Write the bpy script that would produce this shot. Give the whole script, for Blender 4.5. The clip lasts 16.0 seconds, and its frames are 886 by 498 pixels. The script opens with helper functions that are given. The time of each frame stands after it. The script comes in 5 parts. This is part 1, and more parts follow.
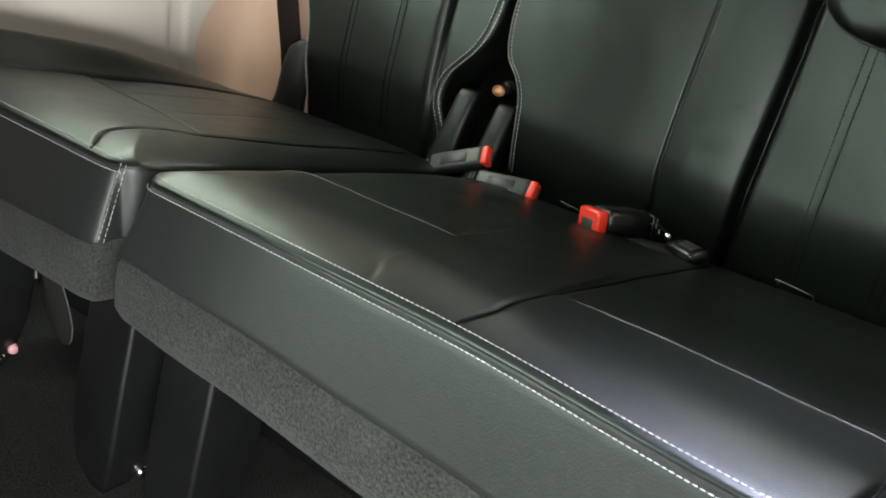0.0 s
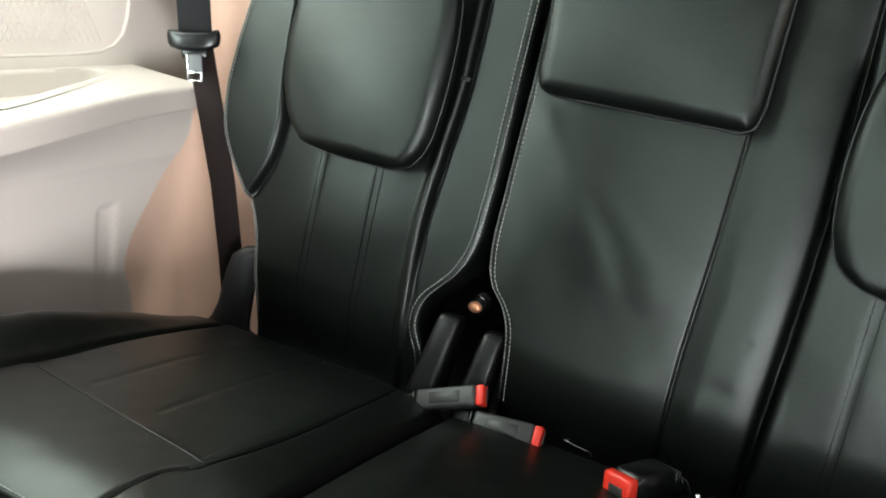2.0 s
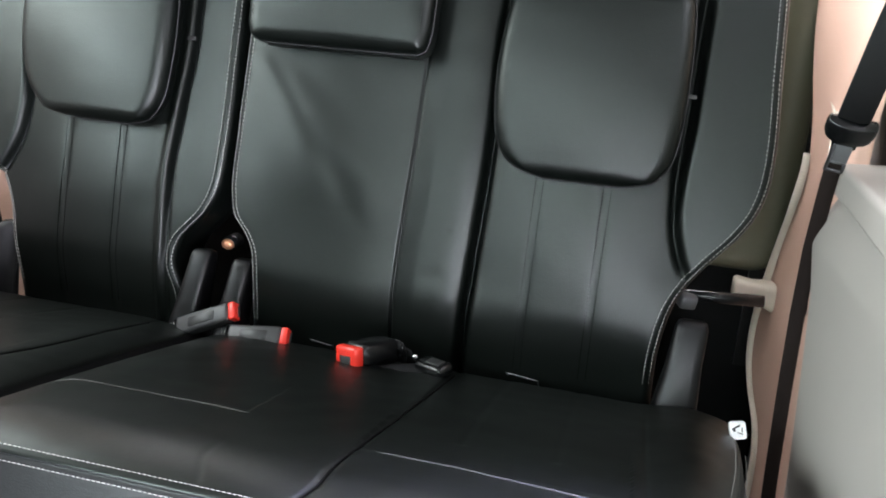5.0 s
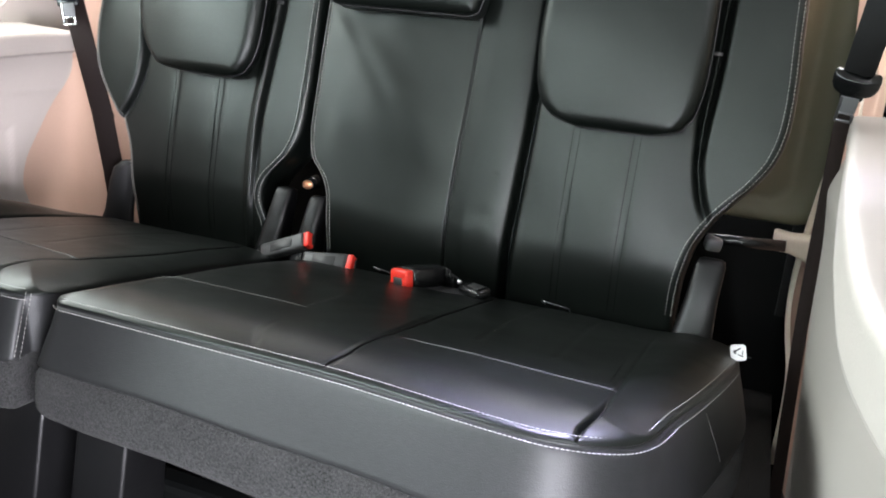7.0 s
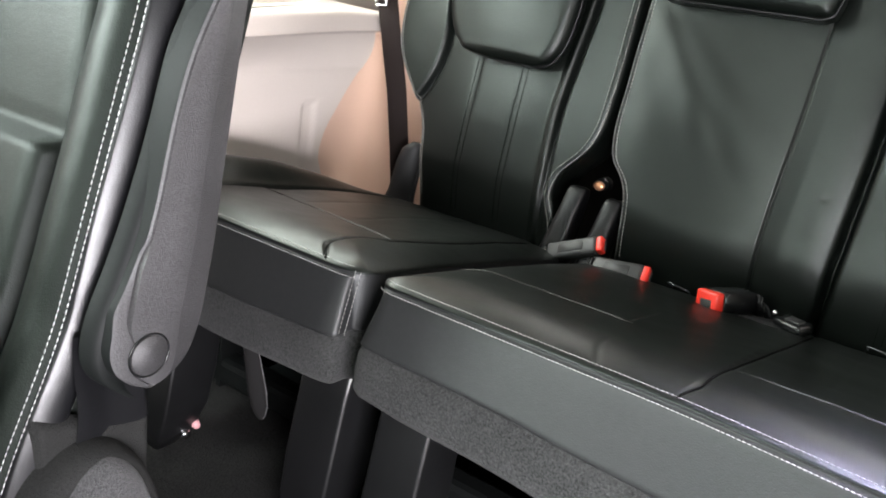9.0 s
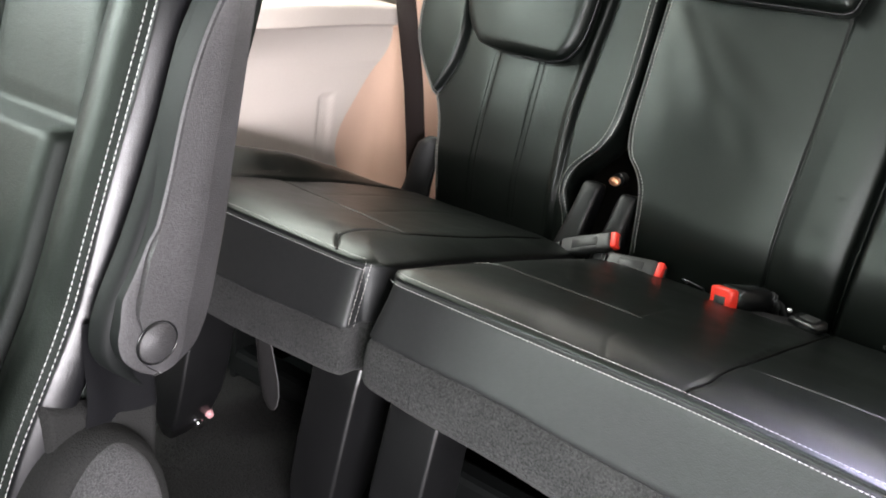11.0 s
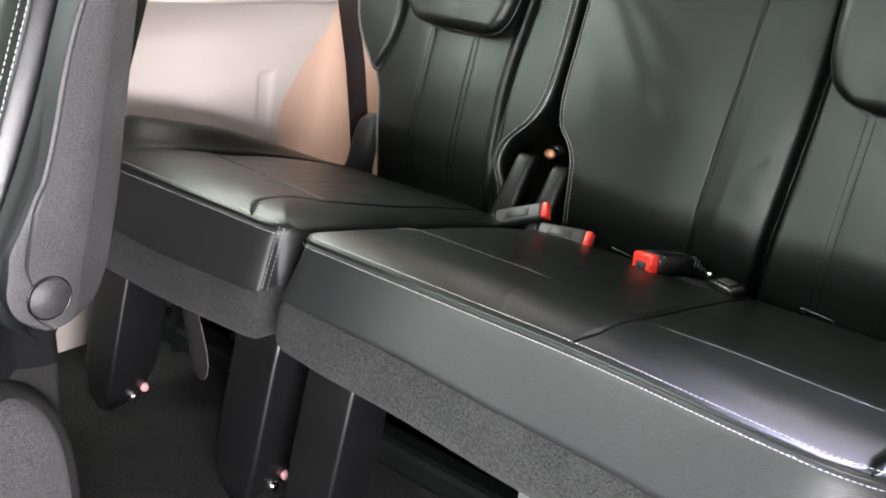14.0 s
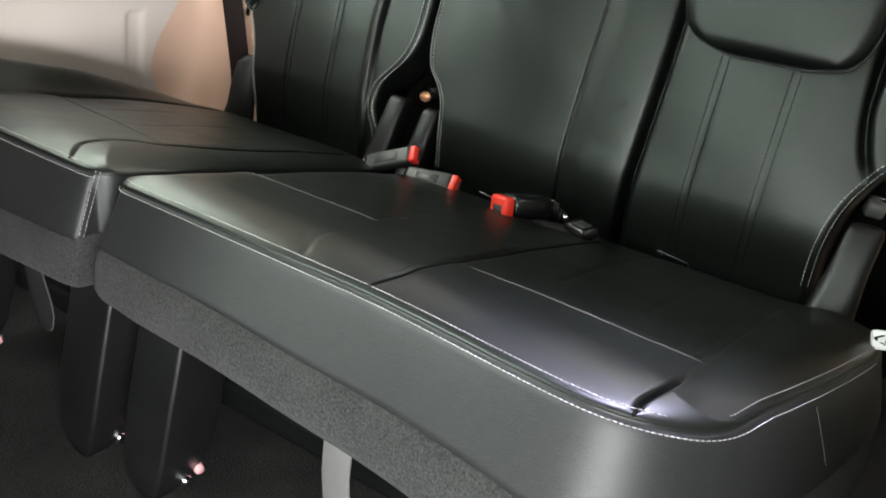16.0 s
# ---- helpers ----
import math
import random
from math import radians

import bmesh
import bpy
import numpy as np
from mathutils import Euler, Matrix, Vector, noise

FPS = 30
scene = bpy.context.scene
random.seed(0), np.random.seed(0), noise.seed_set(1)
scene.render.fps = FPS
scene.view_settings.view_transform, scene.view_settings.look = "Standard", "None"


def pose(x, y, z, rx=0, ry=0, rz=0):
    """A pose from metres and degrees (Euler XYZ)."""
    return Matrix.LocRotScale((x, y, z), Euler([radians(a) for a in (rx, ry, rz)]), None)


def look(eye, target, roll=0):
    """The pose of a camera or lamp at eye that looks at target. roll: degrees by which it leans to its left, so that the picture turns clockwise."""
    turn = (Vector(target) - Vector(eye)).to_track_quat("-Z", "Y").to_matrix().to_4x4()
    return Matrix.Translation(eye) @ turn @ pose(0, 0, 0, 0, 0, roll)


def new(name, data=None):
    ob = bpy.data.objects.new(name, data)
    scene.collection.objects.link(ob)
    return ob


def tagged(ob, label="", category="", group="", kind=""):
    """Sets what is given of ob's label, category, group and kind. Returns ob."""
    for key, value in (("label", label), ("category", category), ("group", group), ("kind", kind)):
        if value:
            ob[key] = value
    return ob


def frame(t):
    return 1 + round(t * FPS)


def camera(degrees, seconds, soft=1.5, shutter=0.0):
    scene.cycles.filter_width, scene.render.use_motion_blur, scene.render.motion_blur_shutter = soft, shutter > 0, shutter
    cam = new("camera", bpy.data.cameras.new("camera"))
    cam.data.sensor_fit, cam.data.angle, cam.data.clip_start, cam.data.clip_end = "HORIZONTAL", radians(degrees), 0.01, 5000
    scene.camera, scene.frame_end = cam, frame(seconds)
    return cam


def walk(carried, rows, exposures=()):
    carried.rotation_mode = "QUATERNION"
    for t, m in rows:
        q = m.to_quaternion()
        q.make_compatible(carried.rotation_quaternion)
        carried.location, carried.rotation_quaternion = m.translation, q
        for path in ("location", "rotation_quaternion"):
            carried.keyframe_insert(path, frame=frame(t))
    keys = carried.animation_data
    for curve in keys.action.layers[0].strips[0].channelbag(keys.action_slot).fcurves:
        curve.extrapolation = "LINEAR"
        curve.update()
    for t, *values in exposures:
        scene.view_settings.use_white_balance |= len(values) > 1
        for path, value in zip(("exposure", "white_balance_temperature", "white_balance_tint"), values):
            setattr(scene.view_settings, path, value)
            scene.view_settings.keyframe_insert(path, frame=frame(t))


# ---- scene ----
cam = camera(55.8, 16.0, 1.9)
PATH = [
    (0, (0.647, -0.437, 0.662), (-0.371, 1.102, -0.109), 9.3),
    (0.5, (0.497, -0.382, 0.676), (-0.428, 1.217, -0.089), 8.5),
    (1, (0.406, -0.371, 0.732), (-0.476, 1.269, 0.002), 8.1),
    (1.5, (0.368, -0.387, 0.812), (-0.459, 1.289, 0.1), 8.1),
    (2, (0.385, -0.403, 0.861), (-0.389, 1.33, 0.229), 8.3),
    (2.5, (0.432, -0.408, 0.862), (-0.274, 1.383, 0.321), 8.3),
    (3, (0.516, -0.392, 0.845), (-0.107, 1.452, 0.386), 8.2),
    (3.5, (0.564, -0.421, 0.818), (0.073, 1.474, 0.41), 7.9),
    (4, (0.592, -0.463, 0.785), (0.184, 1.449, 0.367), 6.1),
    (4.2, (0.594, -0.476, 0.782), (0.198, 1.429, 0.321), 5.3),
    (6.3, (0.685, -0.653, 0.74), (0.183, 1.208, 0.206), 5.8),
    (6.5, (0.708, -0.659, 0.745), (0.156, 1.185, 0.202), 5.0),
    (7, (0.739, -0.682, 0.755), (0.087, 1.12, 0.179), 4.9),
    (7.5, (0.681, -0.696, 0.762), (-0.086, 1.051, 0.16), 5.1),
    (8, (0.588, -0.68, 0.737), (-0.327, 0.987, 0.115), 5.5),
    (8.5, (0.544, -0.7, 0.727), (-0.463, 0.909, 0.097), 5.8),
    (9, (0.565, -0.696, 0.733), (-0.485, 0.882, 0.096), 7.7),
    (11.5, (0.576, -0.684, 0.731), (-0.514, 0.861, 0.077), 7.8),
    (12, (0.574, -0.676, 0.74), (-0.509, 0.873, 0.086), 7.9),
    (12.5, (0.593, -0.684, 0.718), (-0.487, 0.866, 0.062), 7.7),
    (13, (0.601, -0.675, 0.706), (-0.484, 0.874, 0.055), 7.6),
    (13.5, (0.612, -0.664, 0.705), (-0.464, 0.891, 0.053), 7.6),
    (14, (0.662, -0.655, 0.713), (-0.394, 0.909, 0.05), 7.6),
    (14.5, (0.726, -0.665, 0.715), (-0.302, 0.905, 0.024), 7.5),
    (15, (0.788, -0.705, 0.728), (-0.201, 0.881, 0.017), 7.8),
    (15.5, (0.797, -0.668, 0.731), (-0.161, 0.931, 0.007), 8.0),
    (16, (0.774, -0.548, 0.715), (-0.172, 1.042, -0.045), 8.2),
]
EXPOSURES = [(0.0, 0.02, 6700, 1), (1.0, -0.05, 6900, 1), (2.0, 0.08, 6400, 8), (3.2, 0.24, 6150, 10), (4.2, 0.42, 6050, 15), (6.5, 0.43, 6250, 19), (7.0, 0.42, 6250, 18), (7.5, 0.34, 6250, 15), (8.0, 0.26, 6250, 15), (8.5, 0.42, 6450, 15), (11.5, 0.49, 6600, 16), (15.0, 0.53, 6600, 16), (16.0, 0.20, 6650, 9)]

walk(cam, [(t, look(eye, target, roll)) for t, eye, target, roll in PATH], EXPOSURES)

# ---- light ----
world = bpy.data.worlds.new("sky")
scene.world = world
world.use_nodes = True
wn = world.node_tree.nodes
sky = wn.new("ShaderNodeTexSky")
sky.sky_type, sky.sun_disc = "NISHITA", False
sky.sun_elevation, sky.sun_rotation = radians(38), radians(120)
world.node_tree.links.new(sky.outputs[0], wn["Background"].inputs[0])
wn["Background"].inputs[1].default_value = 0.015


def area_lamp(name, eye, target, w, h, watts, color):
    data = bpy.data.lights.new(name, "AREA")
    data.shape, data.size, data.size_y, data.energy, data.color = "RECTANGLE", w, h, watts, color
    ob = new(name, data)
    ob.matrix_world = look(eye, target)
    return ob


# daylight in the sliding door's opening, the left windows, the tailgate glass and the windscreen
area_lamp("door_opening_light", (1.03, -0.80, 0.42), (0.16, -0.12, 0.36), 0.58, 0.26, 58.0, (0.96, 0.97, 1.0))
area_lamp("left_window_light", (-0.72, -0.95, 0.96), (0.25, 0.4, 0.55), 1.1, 0.46, 50.0, (0.86, 1.0, 0.94))
area_lamp("left_quarter_window_light", (-0.72, 0.22, 1.04), (0.2, 0.08, 0.45), 0.7, 0.30, 9.5, (0.90, 1.0, 0.90))
area_lamp("right_quarter_window_light", (0.98, 0.22, 1.06), (0.0, -0.1, 0.4), 0.62, 0.26, 3.0, (0.96, 0.96, 1.0))
area_lamp("tailgate_glass_light", (0.14, 1.12, 1.15), (0.14, 0.4, 0.6), 1.2, 0.30, 24.0, (1.0, 1.0, 0.94))
area_lamp("windscreen_light", (0.36, -2.6, 1.10), (0.50, 0.4, 0.62), 1.05, 0.30, 27.0, (0.86, 1.0, 0.90))
# the roof's own reading lamp, a long cool beam along the bench's outer front edge
lamp = area_lamp("reading_light", (0.60, 0.20, 1.24), (0.60, -0.01, 0.38), 0.28, 0.10, 1.3, (0.72, 0.68, 1.0))
lamp.data.spread = radians(28)

# ---- materials ----


def material(name, color, rough=0.5, metal=0.0, grain=0.0, grain_scale=300.0, cells=0.0, cell_scale=500.0,
             vary=0.15, vary_scale=6.0, spec=0.5, fuzz=0.0, tint=None, contrast=1.6, detail=3.0, fine_share=0.5, gloss=(1.0, 1.0, 1.0)):
    m = bpy.data.materials.new(name)
    m.use_nodes = True
    nt = m.node_tree
    b = nt.nodes["Principled BSDF"]
    b.inputs["Roughness"].default_value = rough
    b.inputs["Metallic"].default_value = metal
    b.inputs["Specular IOR Level"].default_value = spec
    b.inputs["Specular Tint"].default_value = (*gloss, 1)
    if fuzz:
        b.inputs["Sheen Weight"].default_value = fuzz
        b.inputs["Sheen Roughness"].default_value = 0.6
    co = nt.nodes.new("ShaderNodeTexCoord")
    big = nt.nodes.new("ShaderNodeTexNoise")
    big.inputs["Scale"].default_value, big.inputs["Detail"].default_value = vary_scale, 4.0
    nt.links.new(co.outputs["Object"], big.inputs["Vector"])
    fine = nt.nodes.new("ShaderNodeTexNoise")
    fine.inputs["Scale"].default_value, fine.inputs["Detail"].default_value = grain_scale, detail
    nt.links.new(co.outputs["Object"], fine.inputs["Vector"])
    mix = nt.nodes.new("ShaderNodeMix")
    mix.data_type = "RGBA"
    lo = [c * (1 - vary) for c in color]
    hi = [min(1.0, c * (1 + vary)) for c in (tint or color)]
    mix.inputs[6].default_value, mix.inputs[7].default_value = (*lo, 1), (*hi, 1)
    add = nt.nodes.new("ShaderNodeMath")
    add.operation = "MULTIPLY_ADD"
    nt.links.new(fine.outputs[0], add.inputs[0])
    add.inputs[1].default_value = fine_share
    half = nt.nodes.new("ShaderNodeMath")
    half.operation = "MULTIPLY"
    half.inputs[1].default_value = 1.0 - fine_share
    nt.links.new(big.outputs[0], half.inputs[0])
    nt.links.new(half.outputs[0], add.inputs[2])
    spread = nt.nodes.new("ShaderNodeMapRange")
    spread.inputs[1].default_value, spread.inputs[2].default_value = 0.5 - 0.5 / contrast, 0.5 + 0.5 / contrast
    nt.links.new(add.outputs[0], spread.inputs[0])
    nt.links.new(spread.outputs[0], mix.inputs[0])
    nt.links.new(mix.outputs[2], b.inputs["Base Color"])
    r = nt.nodes.new("ShaderNodeMapRange")
    r.inputs[3].default_value, r.inputs[4].default_value = max(0.02, rough - 0.07), min(1.0, rough + 0.07)
    nt.links.new(big.outputs[0], r.inputs[0])
    nt.links.new(r.outputs[0], b.inputs["Roughness"])
    last = None
    if grain:
        bp = nt.nodes.new("ShaderNodeBump")
        bp.inputs["Strength"].default_value, bp.inputs["Distance"].default_value = 1.0, grain
        nt.links.new(fine.outputs[0], bp.inputs["Height"])
        last = bp
    if cells:
        v = nt.nodes.new("ShaderNodeTexVoronoi")
        v.inputs["Scale"].default_value = cell_scale
        nt.links.new(co.outputs["Object"], v.inputs["Vector"])
        bp = nt.nodes.new("ShaderNodeBump")
        bp.invert = True
        bp.inputs["Strength"].default_value, bp.inputs["Distance"].default_value = 1.0, cells
        nt.links.new(v.outputs["Distance"], bp.inputs["Height"])
        if last:
            nt.links.new(last.outputs[0], bp.inputs["Normal"])
        last = bp
    if last:
        nt.links.new(last.outputs[0], b.inputs["Normal"])
    return m


LEATHER = material("black_leather", (0.0016, 0.0023, 0.0019), 0.375, cells=0.00014, cell_scale=750, grain=0.0002, grain_scale=110, vary=0.4, spec=0.34, gloss=(0.93, 1.0, 0.95))
# the black leather with its gloss cut, holding down window light on the chair
CHAIR_LEATHER = material("dimmed_chair_leather", (0.0034, 0.0044, 0.0036), 0.44, cells=0.00017, cell_scale=750, grain=0.0003, grain_scale=110, vary=0.4, spec=0.145, gloss=(0.93, 1.0, 0.95))
LEATHER_SEAT = material("black_seat_leather", (0.0014, 0.0021, 0.0017), 0.38, cells=0.00007, cell_scale=800, grain=0.00015, grain_scale=110, vary=0.4, spec=0.38, gloss=(0.93, 1.0, 0.95))
STRIP = material("glossy_black_vinyl", (0.004, 0.004, 0.0045), 0.33, cells=0.00010, cell_scale=700, grain=0.00012, grain_scale=160, vary=0.3, spec=0.26)
VINYL = material("black_vinyl", (0.0112, 0.0115, 0.0118), 0.44, cells=0.00012, cell_scale=750, grain=0.00012, grain_scale=140, vary=0.3, spec=0.27, gloss=(0.98, 1.0, 0.99))
PIPING = material("dark_piping", (0.012, 0.012, 0.013), 0.5)
FELT = material("grey_felt", (0.0190, 0.0192, 0.0188), 0.95, grain=0.0024, grain_scale=430, vary=0.8, vary_scale=16, fuzz=0.03, spec=0.1, contrast=2.5, detail=2.0, fine_share=0.8)
# chair felt lightened to carry the door light on the recliner face
LIT_FELT = material("lit_speckled_felt", (0.026, 0.0255, 0.026), 0.9, grain=0.0014, grain_scale=650, vary=0.6, vary_scale=20, fuzz=0.05, spec=0.1, contrast=3.0, detail=2.0, fine_share=0.85)
DARK_FELT = material("dark_seat_felt", (0.0095, 0.0095, 0.0092), 0.9, grain=0.0014, grain_scale=600, vary=0.5, vary_scale=25, fuzz=0.0, spec=0.1, contrast=2.5, detail=2.0, fine_share=0.85)
CARPET = material("black_carpet", (0.013, 0.013, 0.0123), 0.95, grain=0.004, grain_scale=330, vary=0.65, vary_scale=12, fuzz=0.02, spec=0.05, contrast=3.5, detail=2.0, fine_share=0.7)
SHELL = material("matte_dark_shell", (0.0035, 0.004, 0.0039), 0.6, spec=0.10, cells=0.00008, cell_scale=900, vary=0.2)
PLASTIC = material("black_plastic", (0.0035, 0.0037, 0.004), 0.25, spec=0.42, cells=0.00008, cell_scale=900, vary=0.15)
LEG = material("scuffed_black_leg_plastic", (0.0045, 0.0045, 0.0048), 0.36, spec=0.5, cells=0.0001, cell_scale=600, grain=0.0002, grain_scale=90, vary=0.5, vary_scale=14)
SHIELD = material("satin_black_plastic", (0.003, 0.003, 0.0032), 0.36, spec=0.28, cells=0.0001, cell_scale=800, vary=0.2)
GREY_VINYL = material("charcoal_armrest_vinyl", (0.0195, 0.0186, 0.0195), 0.55, cells=0.0002, cell_scale=800, grain=0.0006, grain_scale=700, vary=0.55, vary_scale=20, contrast=4.5, fine_share=0.85)
BUCKLE_GREY = material("dark_grey_buckle_plastic", (0.030, 0.030, 0.031), 0.45, cells=0.00006, cell_scale=900, vary=0.15)
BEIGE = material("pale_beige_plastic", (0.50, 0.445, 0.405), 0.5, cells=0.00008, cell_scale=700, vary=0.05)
# the trim's beige darkened for the right side, holding down the light there
BEIGE_DIM = material("dimmed_beige_plastic", (0.33, 0.306, 0.276), 0.5, cells=0.00008, cell_scale=700, vary=0.05)
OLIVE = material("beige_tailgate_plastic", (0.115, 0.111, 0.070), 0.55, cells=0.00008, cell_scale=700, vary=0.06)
TAN = material("tan_plastic", (0.58, 0.39, 0.30), 0.5, cells=0.00008, cell_scale=700, vary=0.06)
CREAM = material("cream_plastic", (0.70, 0.64, 0.54), 0.5, cells=0.00008, cell_scale=700, vary=0.05)
RED = material("red_button_plastic", (0.75, 0.035, 0.02), 0.35, vary=0.08)
CHROME = material("chrome", (0.8, 0.8, 0.8), 0.15, metal=1.0, vary=0.03)
STEEL = material("dark_steel", (0.18, 0.18, 0.19), 0.35, metal=1.0, vary=0.1)
THREAD = material("white_thread", (0.28, 0.275, 0.265), 0.7, vary=0.15, vary_scale=60)
DIM_THREAD = material("grey_thread", (0.30, 0.30, 0.28), 0.75, vary=0.2, vary_scale=60)
# lighter grey that paints the seams' highlight; also one headrest stitch row
SEAM = material("lit_seam_and_thread", (0.036, 0.036, 0.034), 0.45, vary=0.3, vary_scale=30)
TAG = material("dark_tag_webbing", (0.005, 0.0045, 0.0045), 0.8, spec=0.15, grain=0.0006, grain_scale=700, vary=0.25)
# black of real stitching, and of the shade painted into cushion creases
DARK_LINE = material("black_thread_and_crease_shade", (0.0015, 0.0015, 0.0015), 0.8, spec=0.1)
WEB = material("black_webbing", (0.017, 0.017, 0.018), 0.75, spec=0.2, grain=0.0006, grain_scale=700, vary=0.25)
GREY_WEB = material("grey_webbing", (0.06, 0.058, 0.058), 0.75, grain=0.0006, grain_scale=700, vary=0.2)
# darkened roof lining, out of view, so that less light bounces down
HEADLINE = material("headliner", (0.20, 0.19, 0.175), 0.9, grain=0.0005, grain_scale=300)
LABEL = material("white_label", (0.8, 0.8, 0.8), 0.5, vary=0.03)
# the pictogram's ink, and the painted dark inside slots and seam notches
FLAT_BLACK = material("ink_and_gap_black", (0.02, 0.02, 0.02), 0.5)
PINK = material("pink_cap_plastic", (0.50, 0.25, 0.26), 0.4)
COPPER = material("copper_bolt", (0.75, 0.36, 0.2), 0.3, metal=0.7)
GLASS = bpy.data.materials.new("window_glass")
GLASS.use_nodes = True
gb = GLASS.node_tree.nodes["Principled BSDF"]
gb.inputs["Transmission Weight"].default_value, gb.inputs["Roughness"].default_value = 1.0, 0.0
gb.inputs["Base Color"].default_value = (0.95, 0.97, 0.96, 1)

# ---- mesh helpers ----


def mesh(name, verts, faces, mat, parent=None, label="", smooth=True):
    me = bpy.data.meshes.new(name)
    me.from_pydata([tuple(v) for v in verts], [], faces)
    me.validate()
    bm = bmesh.new()
    bm.from_mesh(me)
    bmesh.ops.recalc_face_normals(bm, faces=bm.faces)
    bm.to_mesh(me)
    bm.free()
    me.materials.append(mat)
    me.polygons.foreach_set("use_smooth", [smooth] * len(me.polygons))
    ob = new(name, me)
    if parent:
        ob.parent = parent
    if label:
        tagged(ob, label)
    return ob


def part(name, bm, mat, parent=None, label="", smooth=True):
    bmesh.ops.recalc_face_normals(bm, faces=bm.faces)
    me = bpy.data.meshes.new(name)
    bm.to_mesh(me)
    bm.free()
    me.materials.append(mat)
    me.polygons.foreach_set("use_smooth", [smooth] * len(me.polygons))
    ob = new(name, me)
    if parent:
        ob.parent = parent
    if label:
        tagged(ob, label)
    return ob


def thing(name, label, category, group="", kind=""):
    return tagged(new(name), label, category, group, kind)


def grid_faces(nu, nv, start=0, close_u=False):
    out = []
    for j in range(nv - 1):
        for i in range(nu if close_u else nu - 1):
            a, b = start + j * nu + i, start + j * nu + (i + 1) % nu
            out.append((a, b, b + nu, a + nu))
    return out


def curve(*pts):
    """A smooth function through (key, value) pairs."""
    k = np.array([p[0] for p in pts], float)
    v = np.array([p[1] for p in pts], float)
    d = np.diff(v) / np.diff(k)
    m = np.r_[d[0], (d[1:] + d[:-1]) / 2, d[-1]]
    for i in range(len(d)):
        if abs(d[i]) < 1e-9:
            m[i] = m[i + 1] = 0

    def f(x):
        x = min(max(x, k[0]), k[-1])
        i = min(int(np.searchsorted(k, x, side="right")) - 1, len(d) - 1)
        h = k[i + 1] - k[i]
        q = (x - k[i]) / h
        return float((2 * q**3 - 3 * q**2 + 1) * v[i] + (q**3 - 2 * q**2 + q) * h * m[i] + (-2 * q**3 + 3 * q**2) * v[i + 1] + (q**3 - q**2) * h * m[i + 1])

    return f


def bump(d, w):
    return math.exp(-(d / w) ** 2)


def step(x, a, b):
    q = min(max((x - a) / (b - a), 0.0), 1.0)
    return q * q * (3 - 2 * q)


def roll(d, r):
    """How far a rounded edge of radius r has dropped at the distance d from its rim."""
    return 0.0 if d >= r else r - math.sqrt(max(r * r - (r - max(d, 0.0)) ** 2, 0.0))


def wrinkle(x, y, z=0.0, scale=9.0, size=0.0016):
    return size * noise.noise(Vector((x * scale, y * scale, z))) + 0.35 * size * noise.noise(Vector((x * scale * 3.1, y * scale * 3.1, z + 5)))


def box_bm(size, at=(0, 0, 0), bevel=0.0, segs=2, bm=None, taper=1.0, m=None):
    bm = bm or bmesh.new()
    made = bmesh.ops.create_cube(bm, size=1.0)["verts"]
    for v in made:
        k = taper if v.co.z < 0 else 1.0
        v.co = Vector((v.co.x * size[0] * k, v.co.y * size[1] * k, v.co.z * size[2]))
    if bevel:
        edges = list({e for v in made for e in v.link_edges})
        res = bmesh.ops.bevel(bm, geom=edges, offset=bevel, segments=segs, profile=0.5, affect="EDGES")
        made = list({v for f in res["faces"] for v in f.verts} | {v for v in made if v.is_valid})
    mat = (m or Matrix()) if m else Matrix.Translation(at)
    bmesh.ops.transform(bm, matrix=mat, verts=[v for v in made if v.is_valid])
    return bm


def tube(name, pts, r, mat, parent=None, label="", sides=8, flat=None):
    """A round rod, or with flat=(width, thickness, width direction) a strap, along points."""
    pts = [Vector(p) for p in pts]
    verts, n = [], sides
    for i, p in enumerate(pts):
        d = (pts[min(i + 1, len(pts) - 1)] - pts[max(i - 1, 0)]).normalized()
        if flat:
            a = (Vector(flat[2]) - d * d.dot(Vector(flat[2]))).normalized()
        else:
            a = d.orthogonal().normalized() if i == 0 else (last - d * d.dot(last)).normalized()
        last = a
        b = d.cross(a)
        if flat:
            w, h = flat[0] / 2, flat[1] / 2
            ring = [(-w, -h * 0.4), (-w * 0.92, -h), (w * 0.92, -h), (w, -h * 0.4), (w, h * 0.4), (w * 0.92, h), (-w * 0.92, h), (-w, h * 0.4)]
            n = 8
        else:
            ring = [(r * math.cos(2 * math.pi * k / n), r * math.sin(2 * math.pi * k / n)) for k in range(n)]
        verts += [p + a * u + b * v for u, v in ring]
    faces = grid_faces(n, len(pts), close_u=True)
    faces += [tuple(range(n))[::-1], tuple(range(n * (len(pts) - 1), n * len(pts)))]
    return mesh(name, verts, faces, mat, parent, label)


